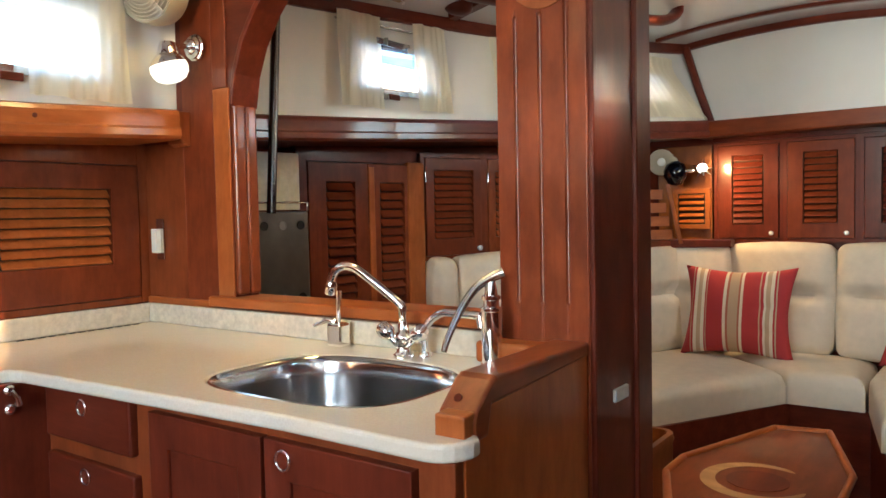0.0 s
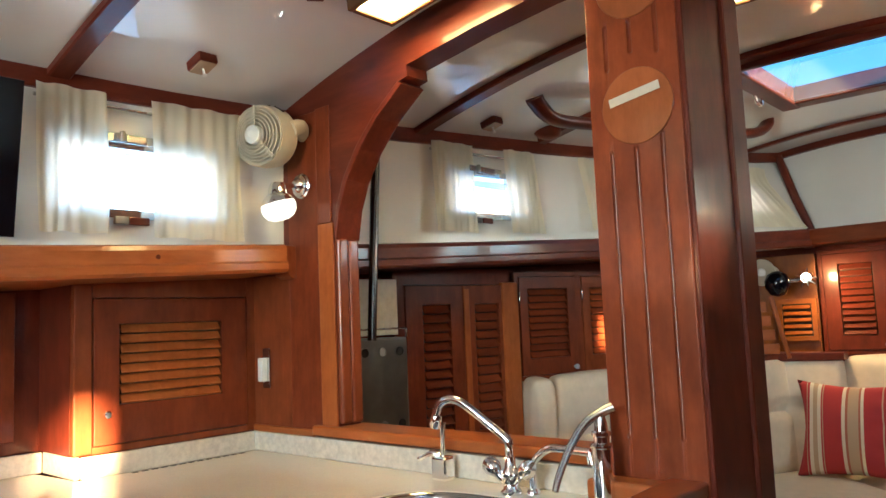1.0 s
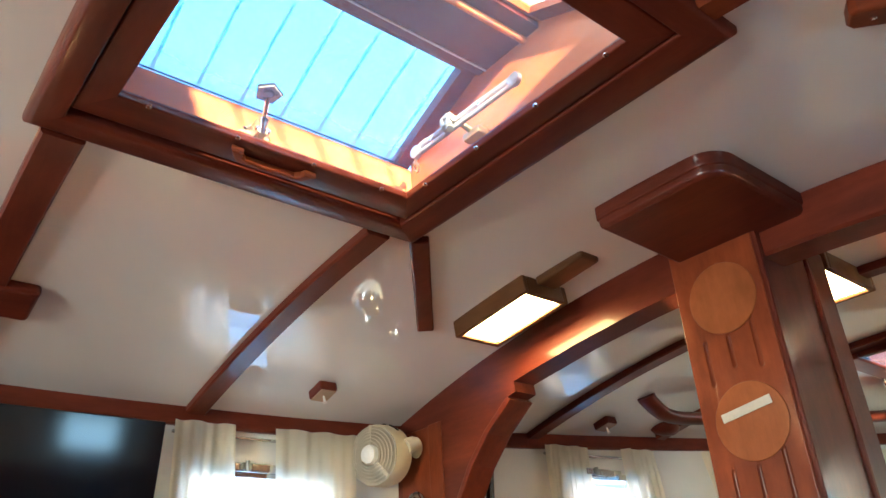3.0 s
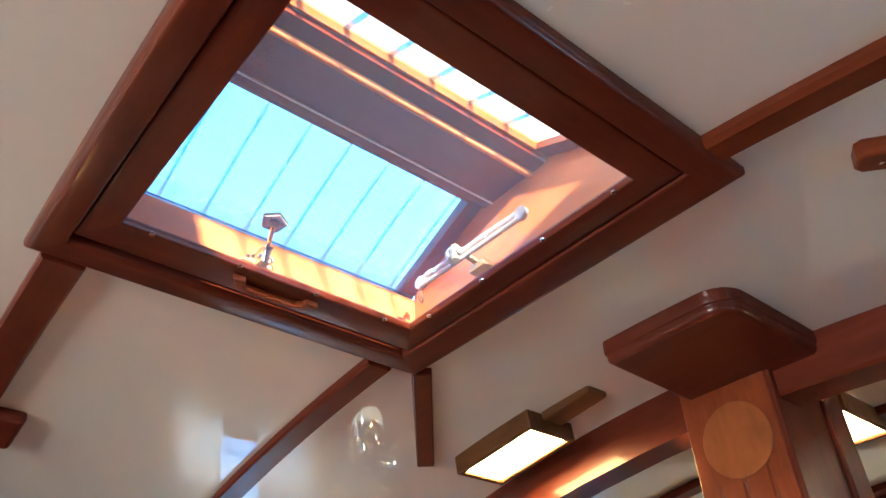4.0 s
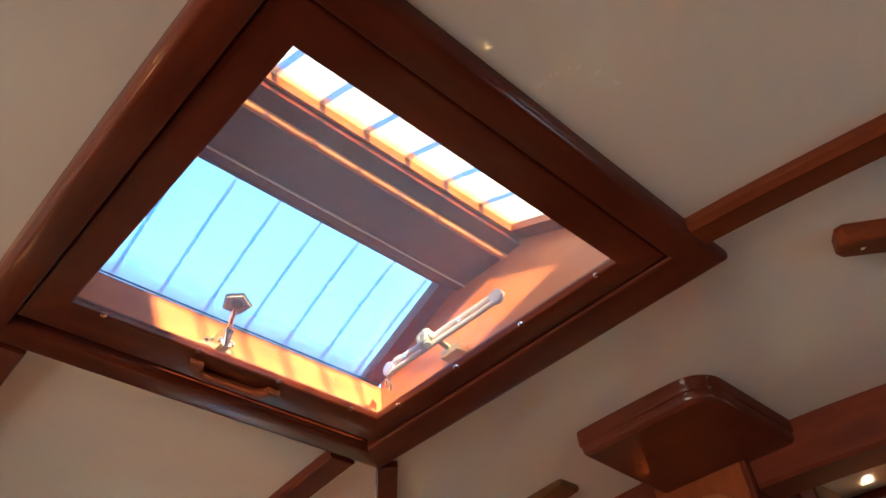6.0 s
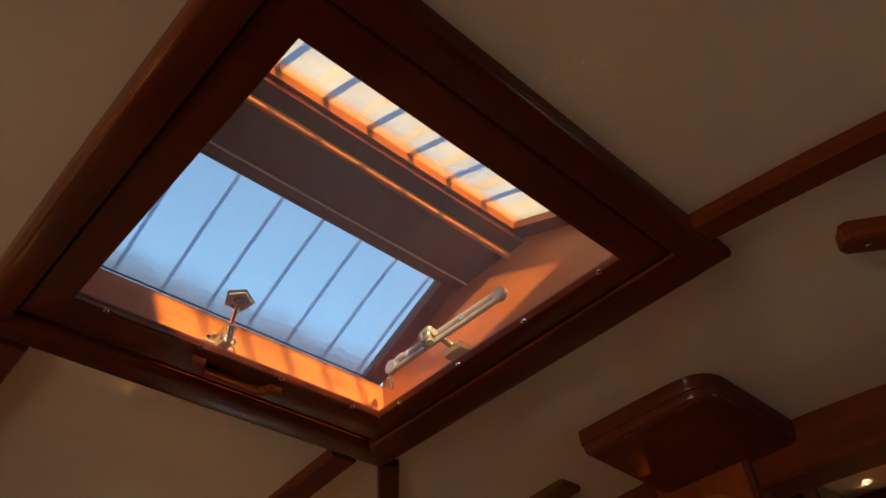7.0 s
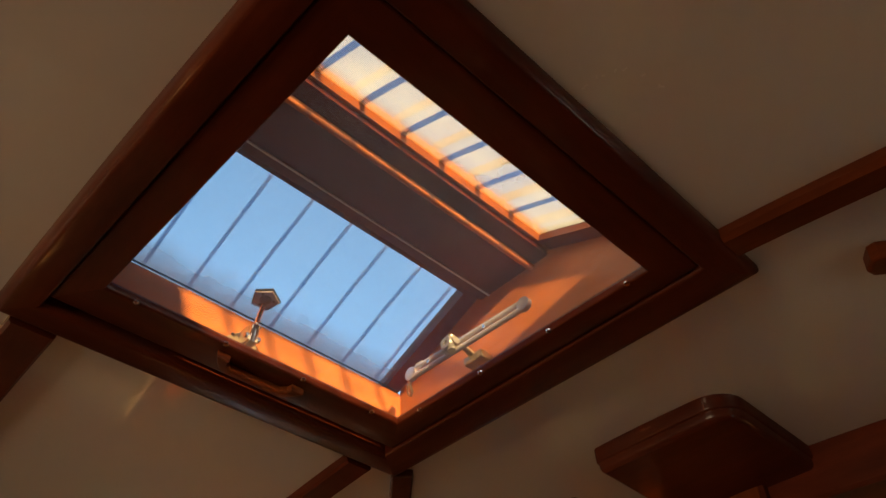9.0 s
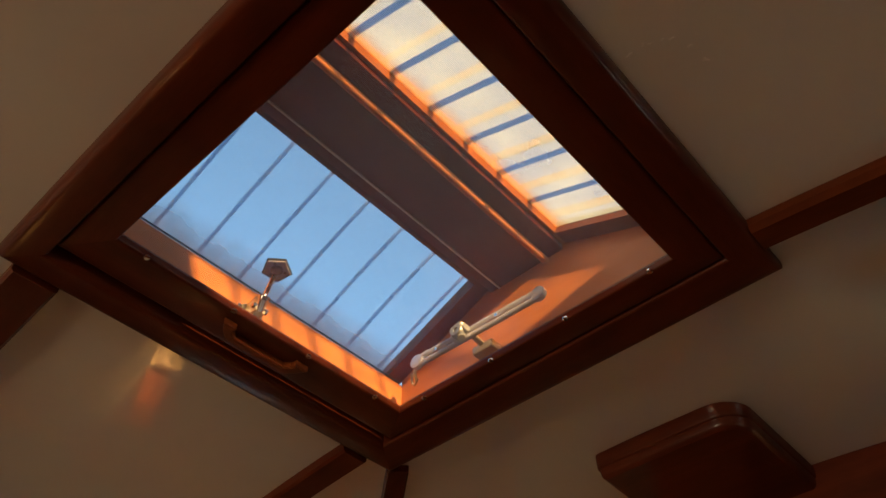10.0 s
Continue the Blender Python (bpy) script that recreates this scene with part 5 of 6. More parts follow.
def light_switch():
    t = thing("light_switch", (-1.335, 1.71, 1.07), "white rocker switch on a brushed metal plate", "light switch")
    x = -1.340
    part("plate", box(B(), x - 0.016, x + 0.016, 1.7085, 1.7125, 1.068, 1.176, 0.0015), STEEL, t)
    part("rocker", box(B(), x - 0.020, x + 0.004, 1.694, 1.709, 1.086, 1.150, 0.003), WHITE, t, "white rocker")


light_switch()


# ---- portlights and curtains ----
def portlight(y0, y1, z0, z1, flip, pane=None):
    ym, zm = (y0 + y1) / 2, (z0 + z1) / 2
    fx = (lambda x: 2 * MID - x) if flip else (lambda x: x)
    at = lambda y, z, inn: (fx(wall_x(y, z) + inn), y, z)
    t = thing("portlight", at(ym, z0, 0), "rectangular metal-framed portlight in the cabin side", "window", "portlights of the cabin sides")
    r = 0.014
    bm = B()
    # ring of the frame, inside and through the wall
    ou = [(y0 - r, z0 - r), (y1 + r, z0 - r), (y1 + r, z1 + r), (y0 - r, z1 + r)]
    iu = [(y0 + 0.006, z0 + 0.006), (y1 - 0.006, z0 + 0.006), (y1 - 0.006, z1 - 0.006), (y0 + 0.006, z1 - 0.006)]
    lv = [[bm.verts.new(at(y, z, d)) for y, z in pts] for pts, d in ((ou, 0.001), (ou, 0.012), (iu, 0.012), (iu, -0.05), (ou, -0.05))]
    for a, b in zip(lv, lv[1:]):
        for k in range(4):
            bm.faces.new((a[k], a[(k + 1) % 4], b[(k + 1) % 4], b[k]))
    bmesh.ops.recalc_face_normals(bm, faces=bm.faces)
    part("frame", bm, DULL_STEEL if flip else STEEL, t, "brushed metal frame")
    bm = B()
    bm.faces.new([bm.verts.new(at(y, z, -0.02)) for y, z in iu])
    ob = part("pane", facing(bm, (-1 if flip else 1, 0, 0)), pane or PANE, t, "frosted pane" if pane else "clear portlight pane")
    ob.visible_shadow = pane is not None
    bm = box(B(), -0.007, 0.007, -0.085, 0.085, -0.011, 0.011, 0.003, m=Matrix.Translation(at(ym, z1 + 0.016, 0.018)))
    part("top_flange", bm, STEEL, t, "bright metal flange")
    bm = B()
    box(bm, -0.006, 0.006, -0.014, 0.014, -0.009, 0.009, 0.003, m=Matrix.Translation(at(ym - 0.045, z1 + 0.017, 0.028)))
    lathe(bm, [(0.006, -0.012), (0.007, 0.0), (0.006, 0.012)], Matrix.Translation(at(ym - 0.045, z1 + 0.017, 0.036)), 12)
    part("dog_latch", bm, DULL_STEEL, t, "dark metal latch")
    bm = box(B(), -0.006, 0.006, -0.016, 0.016, -0.009, 0.009, 0.002, m=Matrix.Translation(at(ym - 0.040, z0 - 0.020, 0.016)))
    part("hinge", bm, DULL_STEEL, t, "dark metal hinge")
    bm = box(B(), -0.005, 0.005, -0.024, 0.024, -0.009, 0.009, 0.002, m=Matrix.Translation(at(ym + 0.002, z0 - 0.020, 0.016)))
    part("hinge_block", bm, MAHOGANY["y"], t, "red-brown hinge block")
    return t


def curtain(y0, y1, z0, z1, folds, seed, flip, inn=0.032, material=None):
    fx = (lambda x: 2 * MID - x) if flip else (lambda x: x)
    rng = random.Random(seed)
    folds *= 0.62
    ph = [rng.uniform(0, 6.28) for _ in range(4)]
    n = max(36, int(folds * 20))
    bm = B()
    def f(u, v):
        y = y0 + (y1 - y0) * u
        z = z1 + (z0 - z1) * v
        a = 0.0035 + 0.0065 * v ** 0.5
        g = 0.55 + 0.45 * math.sin(5.1 * u + ph[3] + 1.2 * v)
        w = a * g * math.sin(2 * math.pi * folds * (u + 0.06 * math.sin(7 * u + ph[2])) + ph[0] + 0.8 * math.sin(2.2 * v + ph[1])) + 0.4 * a * math.sin(2 * math.pi * folds * 2.7 * u + ph[2] + 2 * v)
        y += 0.004 * math.sin(4 * v + ph[3] + 9 * u) * v
        sag = 0.002 * math.sin(2 * math.pi * folds * u + ph[1])
        zz = z + sag * (1 if v in (0, 1) else 0)
        return (fx(wall_x(y, min(zz, 1.8)) + inn + w + 0.012 * v), y, zz)
    sheet(bm, [i / n for i in range(n + 1)], [0, 0.02, 0.05, 0.075, 0.12, 0.25, 0.4, 0.55, 0.7, 0.85, 0.94, 0.97, 1], f)
    return lone("curtain", bm, material or CLOTH, "short translucent cream curtain beside a portlight", "curtain", "cream curtains at the portlights")


def rod(y0, y1, z, flip, inn=0.018):
    fx = (lambda x: 2 * MID - x) if flip else (lambda x: x)
    n = 8
    bm = tube(B(), [(fx(wall_x(y0 + (y1 - y0) * i / n, z) + inn), y0 + (y1 - y0) * i / n, z) for i in range(n + 1)], 0.004, 8)
    lone("curtain_rod", bm, STEEL, "thin metal curtain rod at the top of the curtains", "curtain rod")


for w in PORTS:
    portlight(*w, False)
for w in PORTS_STB:
    portlight(*w, True, PANE_FROSTED if w[0] == 1.30 else None)
# (y0, y1, z0, z1, folds) of the curtains
CURTAINS = [(1.080, 1.228, 1.452, 1.778, 3.2), (1.335, 1.570, 1.452, 1.782, 4.2), (2.225, 2.395, 1.515, 1.808, 3.6), (2.535, 2.675, 1.520, 1.812, 3.2), (2.905, 3.09, 1.54, 1.82, 3.0), (3.22, 3.37, 1.54, 1.825, 3.0), (3.44, 3.93, 1.565, 1.85, 8.0)]
for k, c in enumerate(CURTAINS):
    curtain(*c, 11 + k, False)
for a, b, z in ((1.08, 1.57, 1.752), (2.23, 2.68, 1.782), (2.94, 3.37, 1.797), (3.45, 3.94, 1.825)):
    rod(a, b, z, False)
for k, c in enumerate([(0.29, 0.507, 1.432, 1.770, 5.0), (0.584, 0.80, 1.432, 1.770, 5.0), (-0.62, -0.42, 1.44, 1.77, 5.0), (-0.30, -0.10, 1.44, 1.77, 5.0), (2.255, 2.555, 1.515, 1.800, 5.0), (2.65, 2.78, 1.520, 1.800, 5.0), (2.97, 3.10, 1.54, 1.815, 4.0), (3.27, 3.42, 1.54, 1.815, 4.0)]):
    curtain(*c, 40 + k, True, material=LINED_CLOTH if c[0] < 1.0 else None)


# ---- television, fan and lamp by the galley portlight ----
def television():
    t = thing("television", (-1.2, 0.77, 1.43), "flat black television on the cabin side", "television")
    m = side((-1.232, 0.485, 1.434), (0, 1, 0), (1, 0, 0)) @ pose(0, 0, 0, 8.6)
    bm = B()
    box(bm, 0, 0.549, 0.004, 0.04, 0, 0.318, 0.006, 3)
    part("casing", bm, BLACK, t, "", m)
    part("bezel", prism(B(), [(0.0, 0.0), (0.549, 0.0), (0.549, 0.318), (0.0, 0.318)], "y", 0.0, 0.004, 0.002), BLACK, t, "dark plastic bezel", m)
    part("screen", box(B(), 0.012, 0.538, -0.0012, 0.001, 0.022, 0.310), BLACK, t, "dark glossy screen", m)
    bm = B()
    for k in range(6):
        box(bm, 0.235 + k * 0.014, 0.245 + k * 0.014, -0.0008, 0.001, 0.010, 0.018)
    part("badge", bm, WHITE, t, "small pale badge", m)
    part("wall_bracket", box(B(), 0.2, 0.36, 0.04, 0.10, 0.08, 0.24), DULL_STEEL, t, "", m)


television()


def fan(at, to, name="cabin_fan", tone=CREAM, s=1.0, base=None):
    t = thing(name, at, "small cream cabin fan with a ringed guard", "fan", "cabin fans")
    m = Matrix.Translation(at) @ (Vector(to) - Vector(at)).to_track_quat("Z", "Y").to_matrix().to_4x4() @ Matrix.Scale(s, 4)
    bm = lathe(B(), [(0.060, 0.006), (0.066, 0.010), (0.068, 0.004), (0.069, -0.030), (0.066, -0.046), (0.055, -0.052), (0.052, -0.046), (0.062, -0.028), (0.060, 0.006)], None, 40)
    part("hoop", bm, tone, t, "", m)
    for k in range(3):
        bm = box(B(), -0.014, 0.014, 0.067, 0.0702, -0.026, -0.020, 0.001, m=pose(0, 0, 0, 0, 0, -34 + 34 * k))
        part("vent_slot", bm, DARK, t, "dark vent slot", m)
    for r, z in ((0.0635, 0.012), (0.056, 0.016), (0.049, 0.019), (0.042, 0.0215), (0.035, 0.0235), (0.028, 0.025)):
        bm = tube(B(), [(r * math.cos(a), r * math.sin(a), z) for a in [2 * math.pi * k / 40 for k in range(41)]], 0.0015, 6, False)
        part("guard_ring", bm, tone, t, "", m)
    for deg, w in ((90, 0.0026), (-52, 0.0044), (200, 0.0020)):
        bm = box(B(), 0.016, 0.065, -w, w, 0.013, 0.017, 0.001, m=pose(0, 0, 0.010, 0, 9, 0) )
        part("guard_spoke", bm, tone, t, "", m @ pose(0, 0, 0, 0, 0, deg))
    bm = lathe(B(), [(0.021, 0.016), (0.022, 0.024), (0.019, 0.031), (0.008, 0.034)], None, 24)
    part("hub_cap", bm, WHITE, t, "", m)
    for k in range(4):
        a = radians(90 * k + 12)
        bm = B()
        c, sn = math.cos(a), math.sin(a)
        vs = [bm.verts.new((c * r - sn * w, sn * r + c * w, z)) for r, w, z in ((0.012, -0.008, -0.002), (0.052, -0.018, -0.008), (0.054, 0.012, 0.006), (0.014, 0.008, 0.004))]
        vb = [bm.verts.new(v.co + Vector((0, 0, -0.0015))) for v in vs]
        bm.faces.new(vs)
        bm.faces.new(vb[::-1])
        for i in range(4):
            bm.faces.new((vs[i], vb[i], vb[(i + 1) % 4], vs[(i + 1) % 4]))
        part("blade", bm, FAN_GREY, t, "", m)
    bm = lathe(B(), [(0.024, -0.052), (0.054, -0.050), (0.058, -0.044), (0.040, -0.036), (0.030, -0.010), (0.014, -0.006)], None, 28)
    part("motor_housing", bm, FAN_GREY, t, "shaded motor housing inside the guard", m)
    if base is not None:
        b, q = Vector(base), m @ Vector((0.060, 0.010, -0.032))
        mid = (q + b) / 2 + Vector((0.012, 0, 0.010)) * s
        bm = tube(B(), curve([q, mid, b], 5), [0.019 * s - 0.0007 * k for k in range(11)], 14)
        part("mount_arm", bm, tone, t)
        part("switch", box(B(), -0.010, 0.010, -0.006, 0.006, -0.009, 0.009, 0.003, m=Matrix.Translation(mid + Vector((0.0, -0.016 * s, -0.008)))), WHITE, t, "small pale switch")
        part("wall_foot", lathe(B(), [(0.018, 0.0), (0.018, 0.005), (0.012, 0.010)], Matrix.Translation(b) @ pose(0, 0, 0, 90), 20), tone, t)
    return t


fan((-1.187, 1.598, 1.724), (-0.80, 0.3, 1.60), s=1.17, base=(-1.158, 1.712, 1.738))


def reading_lamp(bulb, foot, n, name="sconce_lamp"):
    """Polished metal swivel lamp with a lit bowl."""
    t = thing(name, foot, "polished chrome swivel lamp with a glowing bulb", "wall lamp")
    f, b = Vector(foot), Vector(bulb)
    m = Matrix.Translation(f) @ Vector(n).to_track_quat("Z", "Y").to_matrix().to_4x4()
    part("base", lathe(B(), [(0.033, 0.0), (0.033, 0.005), (0.029, 0.008), (0.029, 0.013), (0.020, 0.016), (0.018, 0.024), (0.011, 0.030)], m, 24), CHROME, t)
    mid = f + Vector(n) * 0.05
    part("arm", tube(B(), curve([f + Vector(n) * 0.02, mid + Vector((0, 0, -0.004)), b + Vector((0, 0, 0.045)), b + Vector((0, 0, 0.03))], 5), 0.007, 12), CHROME, t)
    mb = Matrix.Translation(b)
    part("socket", lathe(B(), [(0.008, 0.056), (0.017, 0.053), (0.022, 0.040), (0.0245, 0.024), (0.0255, 0.018), (0.024, 0.018)], mb, 24), CHROME, t, "chrome lamp shade")
    tilt = mb @ pose(0, 0, 0, 12, -8, 0)
    part("reflector", lathe(B(), [(0.022, 0.026), (0.034, 0.016), (0.0425, 0.004), (0.0440, 0.000), (0.042, 0.000), (0.032, 0.012)], tilt, 28), CHROME, t, "silvered reflector of the bulb")
    part("bulb", lathe(B(), [(0.0432, 0.001), (0.0450, -0.010), (0.0425, -0.024), (0.034, -0.036), (0.020, -0.043), (0.006, -0.045)], tilt, 28), BULB_GLOW, t, "lit white bulb")


reading_lamp((-1.150, 1.62, 1.545), (-1.160, 1.709, 1.600), (0, -1, 0))

# ---- ceiling fittings ----
def on_ceiling(x, y, turn=0.0):
    """A frame on the ceiling: x along the camber, z down from the ceiling."""
    slope = math.degrees(math.atan(-2 * 0.138 * (x - MID)))
    return pose(x, y, ceil_z(x), 0, -slope, 0) @ pose(0, 0, 0, 180, 0, turn)


def tube_light(x, y, lx, ly, stub, lit, name="ceiling_light"):
    t = thing(name, (x, y, ceil_z(x) - 0.04), "wood-framed fluorescent ceiling light, switched on", "ceiling light", "wooden ceiling lights")
    m = on_ceiling(x, y)
    hx, hy, w = lx / 2, ly / 2, 0.013
    bm = B()
    for q in ((-hx, hx, -hy, -hy + w), (-hx, hx, hy - w, hy), (-hx, -hx + w, -hy + w, hy - w), (hx - w, hx, -hy + w, hy - w)):
        box(bm, q[0], q[1], q[2], q[3], -0.004, 0.042, 0.003)
    part("frame", bm, WALNUT["x"], t, "", m)
    part("diffuser", box(B(), -hx + w, hx - w, -hy + w, hy - w, 0.026, 0.034), lit, t, "glowing diffuser", m)
    if stub:
        bm = box(B(), hx, hx + 0.135, -0.030, 0.030, -0.012, 0.020, 0.008, 3)
        part("switch_block", bm, WALNUT["x"], t, "wooden switch block", m)


tube_light(-0.640, 1.588, 0.235, 0.135, True, TUBE_GLOW)
tube_light(-0.172, 2.135, 0.135, 0.235, False, TUBE_DIM)

bm = box(B(), -0.188, 0.188, -0.019, 0.019, -0.006, 0.014, 0.004, m=pose(0, 0, 0))
a, b = Vector((-0.511, 1.236, ceil_z(-0.511))), Vector((-0.793, 1.468, ceil_z(-0.793)))
d = (b - a).normalized()
m = Matrix.Identity(4)
sd = d.cross(Vector((0, 0, -1))).normalized()
dn = d.cross(sd)
if dn.z > 0:
    dn, sd = -dn, -sd
for i in range(3):
    m[i][0], m[i][1], m[i][2], m[i][3] = d[i], sd[i], dn[i], ((a + b) / 2)[i]
lone("cable_cover", bm, MAHOGANY["x"], "dark wooden cable cover strip on the ceiling", "cable cover", m=m)


def down_light(x, y):
    t = thing("reading_spot", (x, y, ceil_z(x) - 0.05), "small wooden block with a clear spotlight on the ceiling", "spotlight", "small ceiling spots")
    m = on_ceiling(x, y)
    part("block", box(B(), -0.03, 0.03, -0.024, 0.024, -0.006, 0.022, 0.004), MAHOGANY["x"], t, "", m)
    part("plate", box(B(), -0.027, 0.027, -0.021, 0.021, 0.022, 0.0245, 0.001), TAN, t, "tan plate", m)
    part("pin", tube(B(), [(0, 0, 0.024), (0.001, 0, 0.038), (0.002, 0, 0.044)], [0.0025, 0.003, 0.006], 10), WHITE, t, "", m)


down_light(-1.120, 1.392)
down_light(-1.055, 2.40)


def grab_rail(pts, name="grab_rail"):
    """A wooden handrail under the ceiling with swept ends."""
    t = thing(name, pts[0], "curved mahogany grab rail below the ceiling", "grab rail", "wooden grab rails")
    n = len(pts)
    path = curve(pts, 6)
    bm = B()
    rings = []
    for i, p in enumerate(path):
        d = (path[min(i + 1, len(path) - 1)] - path[max(i - 1, 0)]).normalized()
        s = d.cross(Vector((0, 0, 1))).normalized()
        u = s.cross(d)
        rings.append([bm.verts.new(p + s * (0.031 * math.cos(a)) + u * (0.020 * math.sin(a))) for a in [2 * math.pi * k / 14 for k in range(14)]])
    for r, q in zip(rings, rings[1:]):
        for k in range(14):
            bm.faces.new((r[k], r[(k + 1) % 14], q[(k + 1) % 14], q[k])).smooth = True
    bm.faces.new(rings[0][::-1])
    bm.faces.new(rings[-1])
    part("rail", bm, MAHOGANY["y"], t)


zc = lambda x: ceil_z(x)
grab_rail([(-0.886, 2.405, zc(-0.886) + 0.004), (-0.888, 2.430, zc(-0.888) - 0.016), (-0.882, 2.50, zc(-0.882) - 0.050), (-0.845, 2.63, zc(-0.845) - 0.060), (-0.70, 3.05, zc(-0.70) - 0.062), (-0.60, 3.36, zc(-0.60) - 0.062), (-0.565, 3.46, zc(-0.565) - 0.050), (-0.55, 3.51, zc(-0.55) - 0.020), (-0.545, 3.52, zc(-0.545) + 0.004)])
bm = box(B(), -0.05, 0.05, -0.16, 0.16, -0.004, 0.022, 0.010, 3, m=on_ceiling(-0.985, 0.535))
lone("ceiling_pad", bm, MAHOGANY["y"], "flat mahogany pad with rounded ends on the ceiling", "pad")
t = thing("ceiling_handhold", (0.42, 1.37, zc(0.42)), "flat mahogany handhold with a screwed rounded end on the ceiling", "handhold")
hm = on_ceiling(0.42, 1.378) @ pose(0, 0, 0, 0, 0, -31)
bm = prism(B(), [(-0.168, -0.012), (-0.160, -0.020), (0.17, -0.020), (0.17, 0.020), (-0.160, 0.020), (-0.168, 0.012)], "z", -0.012, 0.026, 0.005, 3)
part("bar", bm, SAPELE["x"], t, "", hm)
part("screw", lathe(B(), [(0.004, 0.0), (0.004, 0.0008), (0.002, 0.0014)], None, 12), CHROME, t, "bright screw head", hm @ pose(-0.140, 0.0, 0.026))
bm = lathe(B(), [(0.006, -0.030), (0.03, -0.027), (0.048, -0.014), (0.054, 0.02)], pose(-1.03, 2.69, zc(-1.03), 0, 12, 0), 24)
lone("rail_pad", bm, MAHOGANY["x"], "round mahogany pad on the ceiling batten", "pad")

# small chips in the ceiling laminate beside the hatch
bm = B()
rng = random.Random(3)
for x, y in ((0.186, 0.852), (0.190, 0.851), (0.204, 0.850), (0.209, 0.853), (0.221, 0.857), (0.229, 0.862), (0.238, 0.880), (0.241, 0.902), (0.243, 0.905)):
    box(bm, -0.0022 * rng.uniform(0.5, 1.4), 0.0020, -0.0009, 0.0009, 0.0004, 0.0010, 0.0, m=on_ceiling(x, y, rng.uniform(-60, 60)))
lone("ceiling_chips", bm, WHITE, "tiny pale chips in the ceiling laminate", "chips", kind="stuff")

# ---- salon, seen past the post and through the arch ----
def tall_locker():
    t = thing("hanging_locker", (-1.28, 2.5, 0), "tall mahogany locker with two louvred doors", "locker")
    a, b = Vector((-1.335, 2.200, 0)), Vector((-1.240, 2.703, 0))
    u = (b - a).normalized()
    n = Vector((u.y, -u.x, 0))
    m = side(a, u, n)
    L = (b - a).length
    bm = B()
    box(bm, 0, 0.042, 0, 0.03, 0, 1.41)
    box(bm, 0.042, L, 0.001, 0.03, 1.355, 1.41)
    part("face_frame", bm, MAHOGANY["z"], t, "", m)
    part("side_panel", box(B(), L - 0.02, L, 0.03, 0.20, 0, 1.40), CEDAR["z"], t, "", m)
    part("end_stile", box(B(), L - 0.048, L + 0.028, -0.012, 0.03, 0, 1.362, 0.003), CEDAR["z"], t, "lighter golden end stile", m)
    for x, w, mat, op in ((0.042, 0.242, SAPELE["z"], (0.070, 0.055, 0.09, 0.065)), (0.286, 0.181, SAPELE["z"], (0.052, 0.018, 0.09, 0.065))):
        frame_door("door", m @ Matrix.Translation((x, -0.006, 0.45)), w, 0.902, op, t, mat, 24, SAPELE["x"])
    part("meeting_bead", box(B(), 0.288, 0.312, -0.009, -0.004, 0.47, 1.34, 0.002), CEDAR["z"], t, "lighter bead where the doors meet", m)


tall_locker()


def salon_lockers(name, a, b, z0, z1, count, n_slats, mats, label, knob_at=0.88, margin=0.036):
    a, b = Vector(a), Vector(b)
    u = (b - a).normalized()
    n = Vector((u.y, -u.x, 0))
    L = (b - a).length / count
    for k in range(count):
        o = a + u * (L * k)
        t = thing(name, (o.x, o.y, z0), label, "locker", name + " row")
        m = side((o.x, o.y, z0), u, n)
        h = z1 - z0
        bm = B()
        box(bm, 0, 0.016, 0, 0.025, 0, h)
        box(bm, L - 0.016, L, 0, 0.025, 0, h)
        box(bm, 0.016, L - 0.016, 0.001, 0.025, h - 0.016, h)
        box(bm, 0.016, L - 0.016, 0.001, 0.025, 0, 0.016)
        part("face_frame", bm, mats[0], t, "", m)
        d = frame_door("door", m @ Matrix.Translation((0.018, -0.005, 0.018)), L - 0.036, h - 0.036, (margin, margin, 0.062, 0.045), t, mats[k % len(mats)], n_slats, mats[k % len(mats)])
        knob(d, m @ Vector((L * knob_at, -0.005, 0.04)), n, SATIN, 0.010)
        for z in ((h - 0.09,) if name == "port_locker" else ()):
            part("hinge", tube(B(), [(0.017, -0.006, z - 0.018), (0.017, -0.006, z + 0.018)], 0.0026, 8), STEEL, t, "small bright hinge", m)


salon_lockers("port_locker", (-1.242, 2.735, 0), (-0.822, 3.80, 0), 1.00, 1.40, 4, 10, [SAPELE["z"], CHERRY["z"]], "mahogany salon locker with a louvred door above the settee")
salon_lockers("forward_locker", (-0.560, 4.06, 0), (0.322, 4.06, 0), 1.02, 1.47, 3, 11, [MAHOGANY["z"], SAPELE["z"]], "dark mahogany locker with a louvred door above the settee", 0.845, 0.062)

bm = box(B(), -0.56, 0.37, 4.045, 4.08, 1.4705, 1.497)
lone("fascia_forward", bm, MAHOGANY["x"], "dark mahogany fascia between forward lockers and rail", "fascia", kind="structure")

# corner panel with a small vent, lit by the reading lamp
t = thing("corner_panel", (-0.62, 4.0, 1.0), "orange-lit cedar corner panel with a louvred vent", "panel")
pm = side((-0.80, 3.995, 1.02), (1, 0.12, 0), (0.12, -1, 0))
frame_door("vent_frame", pm @ Matrix.Translation((0.070, -0.01, 0.06)), 0.165, 0.185, (0.022, 0.022, 0.022, 0.022), t, AMBER["x"], 5, AMBER["x"], fill=0.72)
part("board", box(B(), 0, 0.240, 0.012, 0.03, -0.08, 0.44), AMBER["z"], t, "", pm)


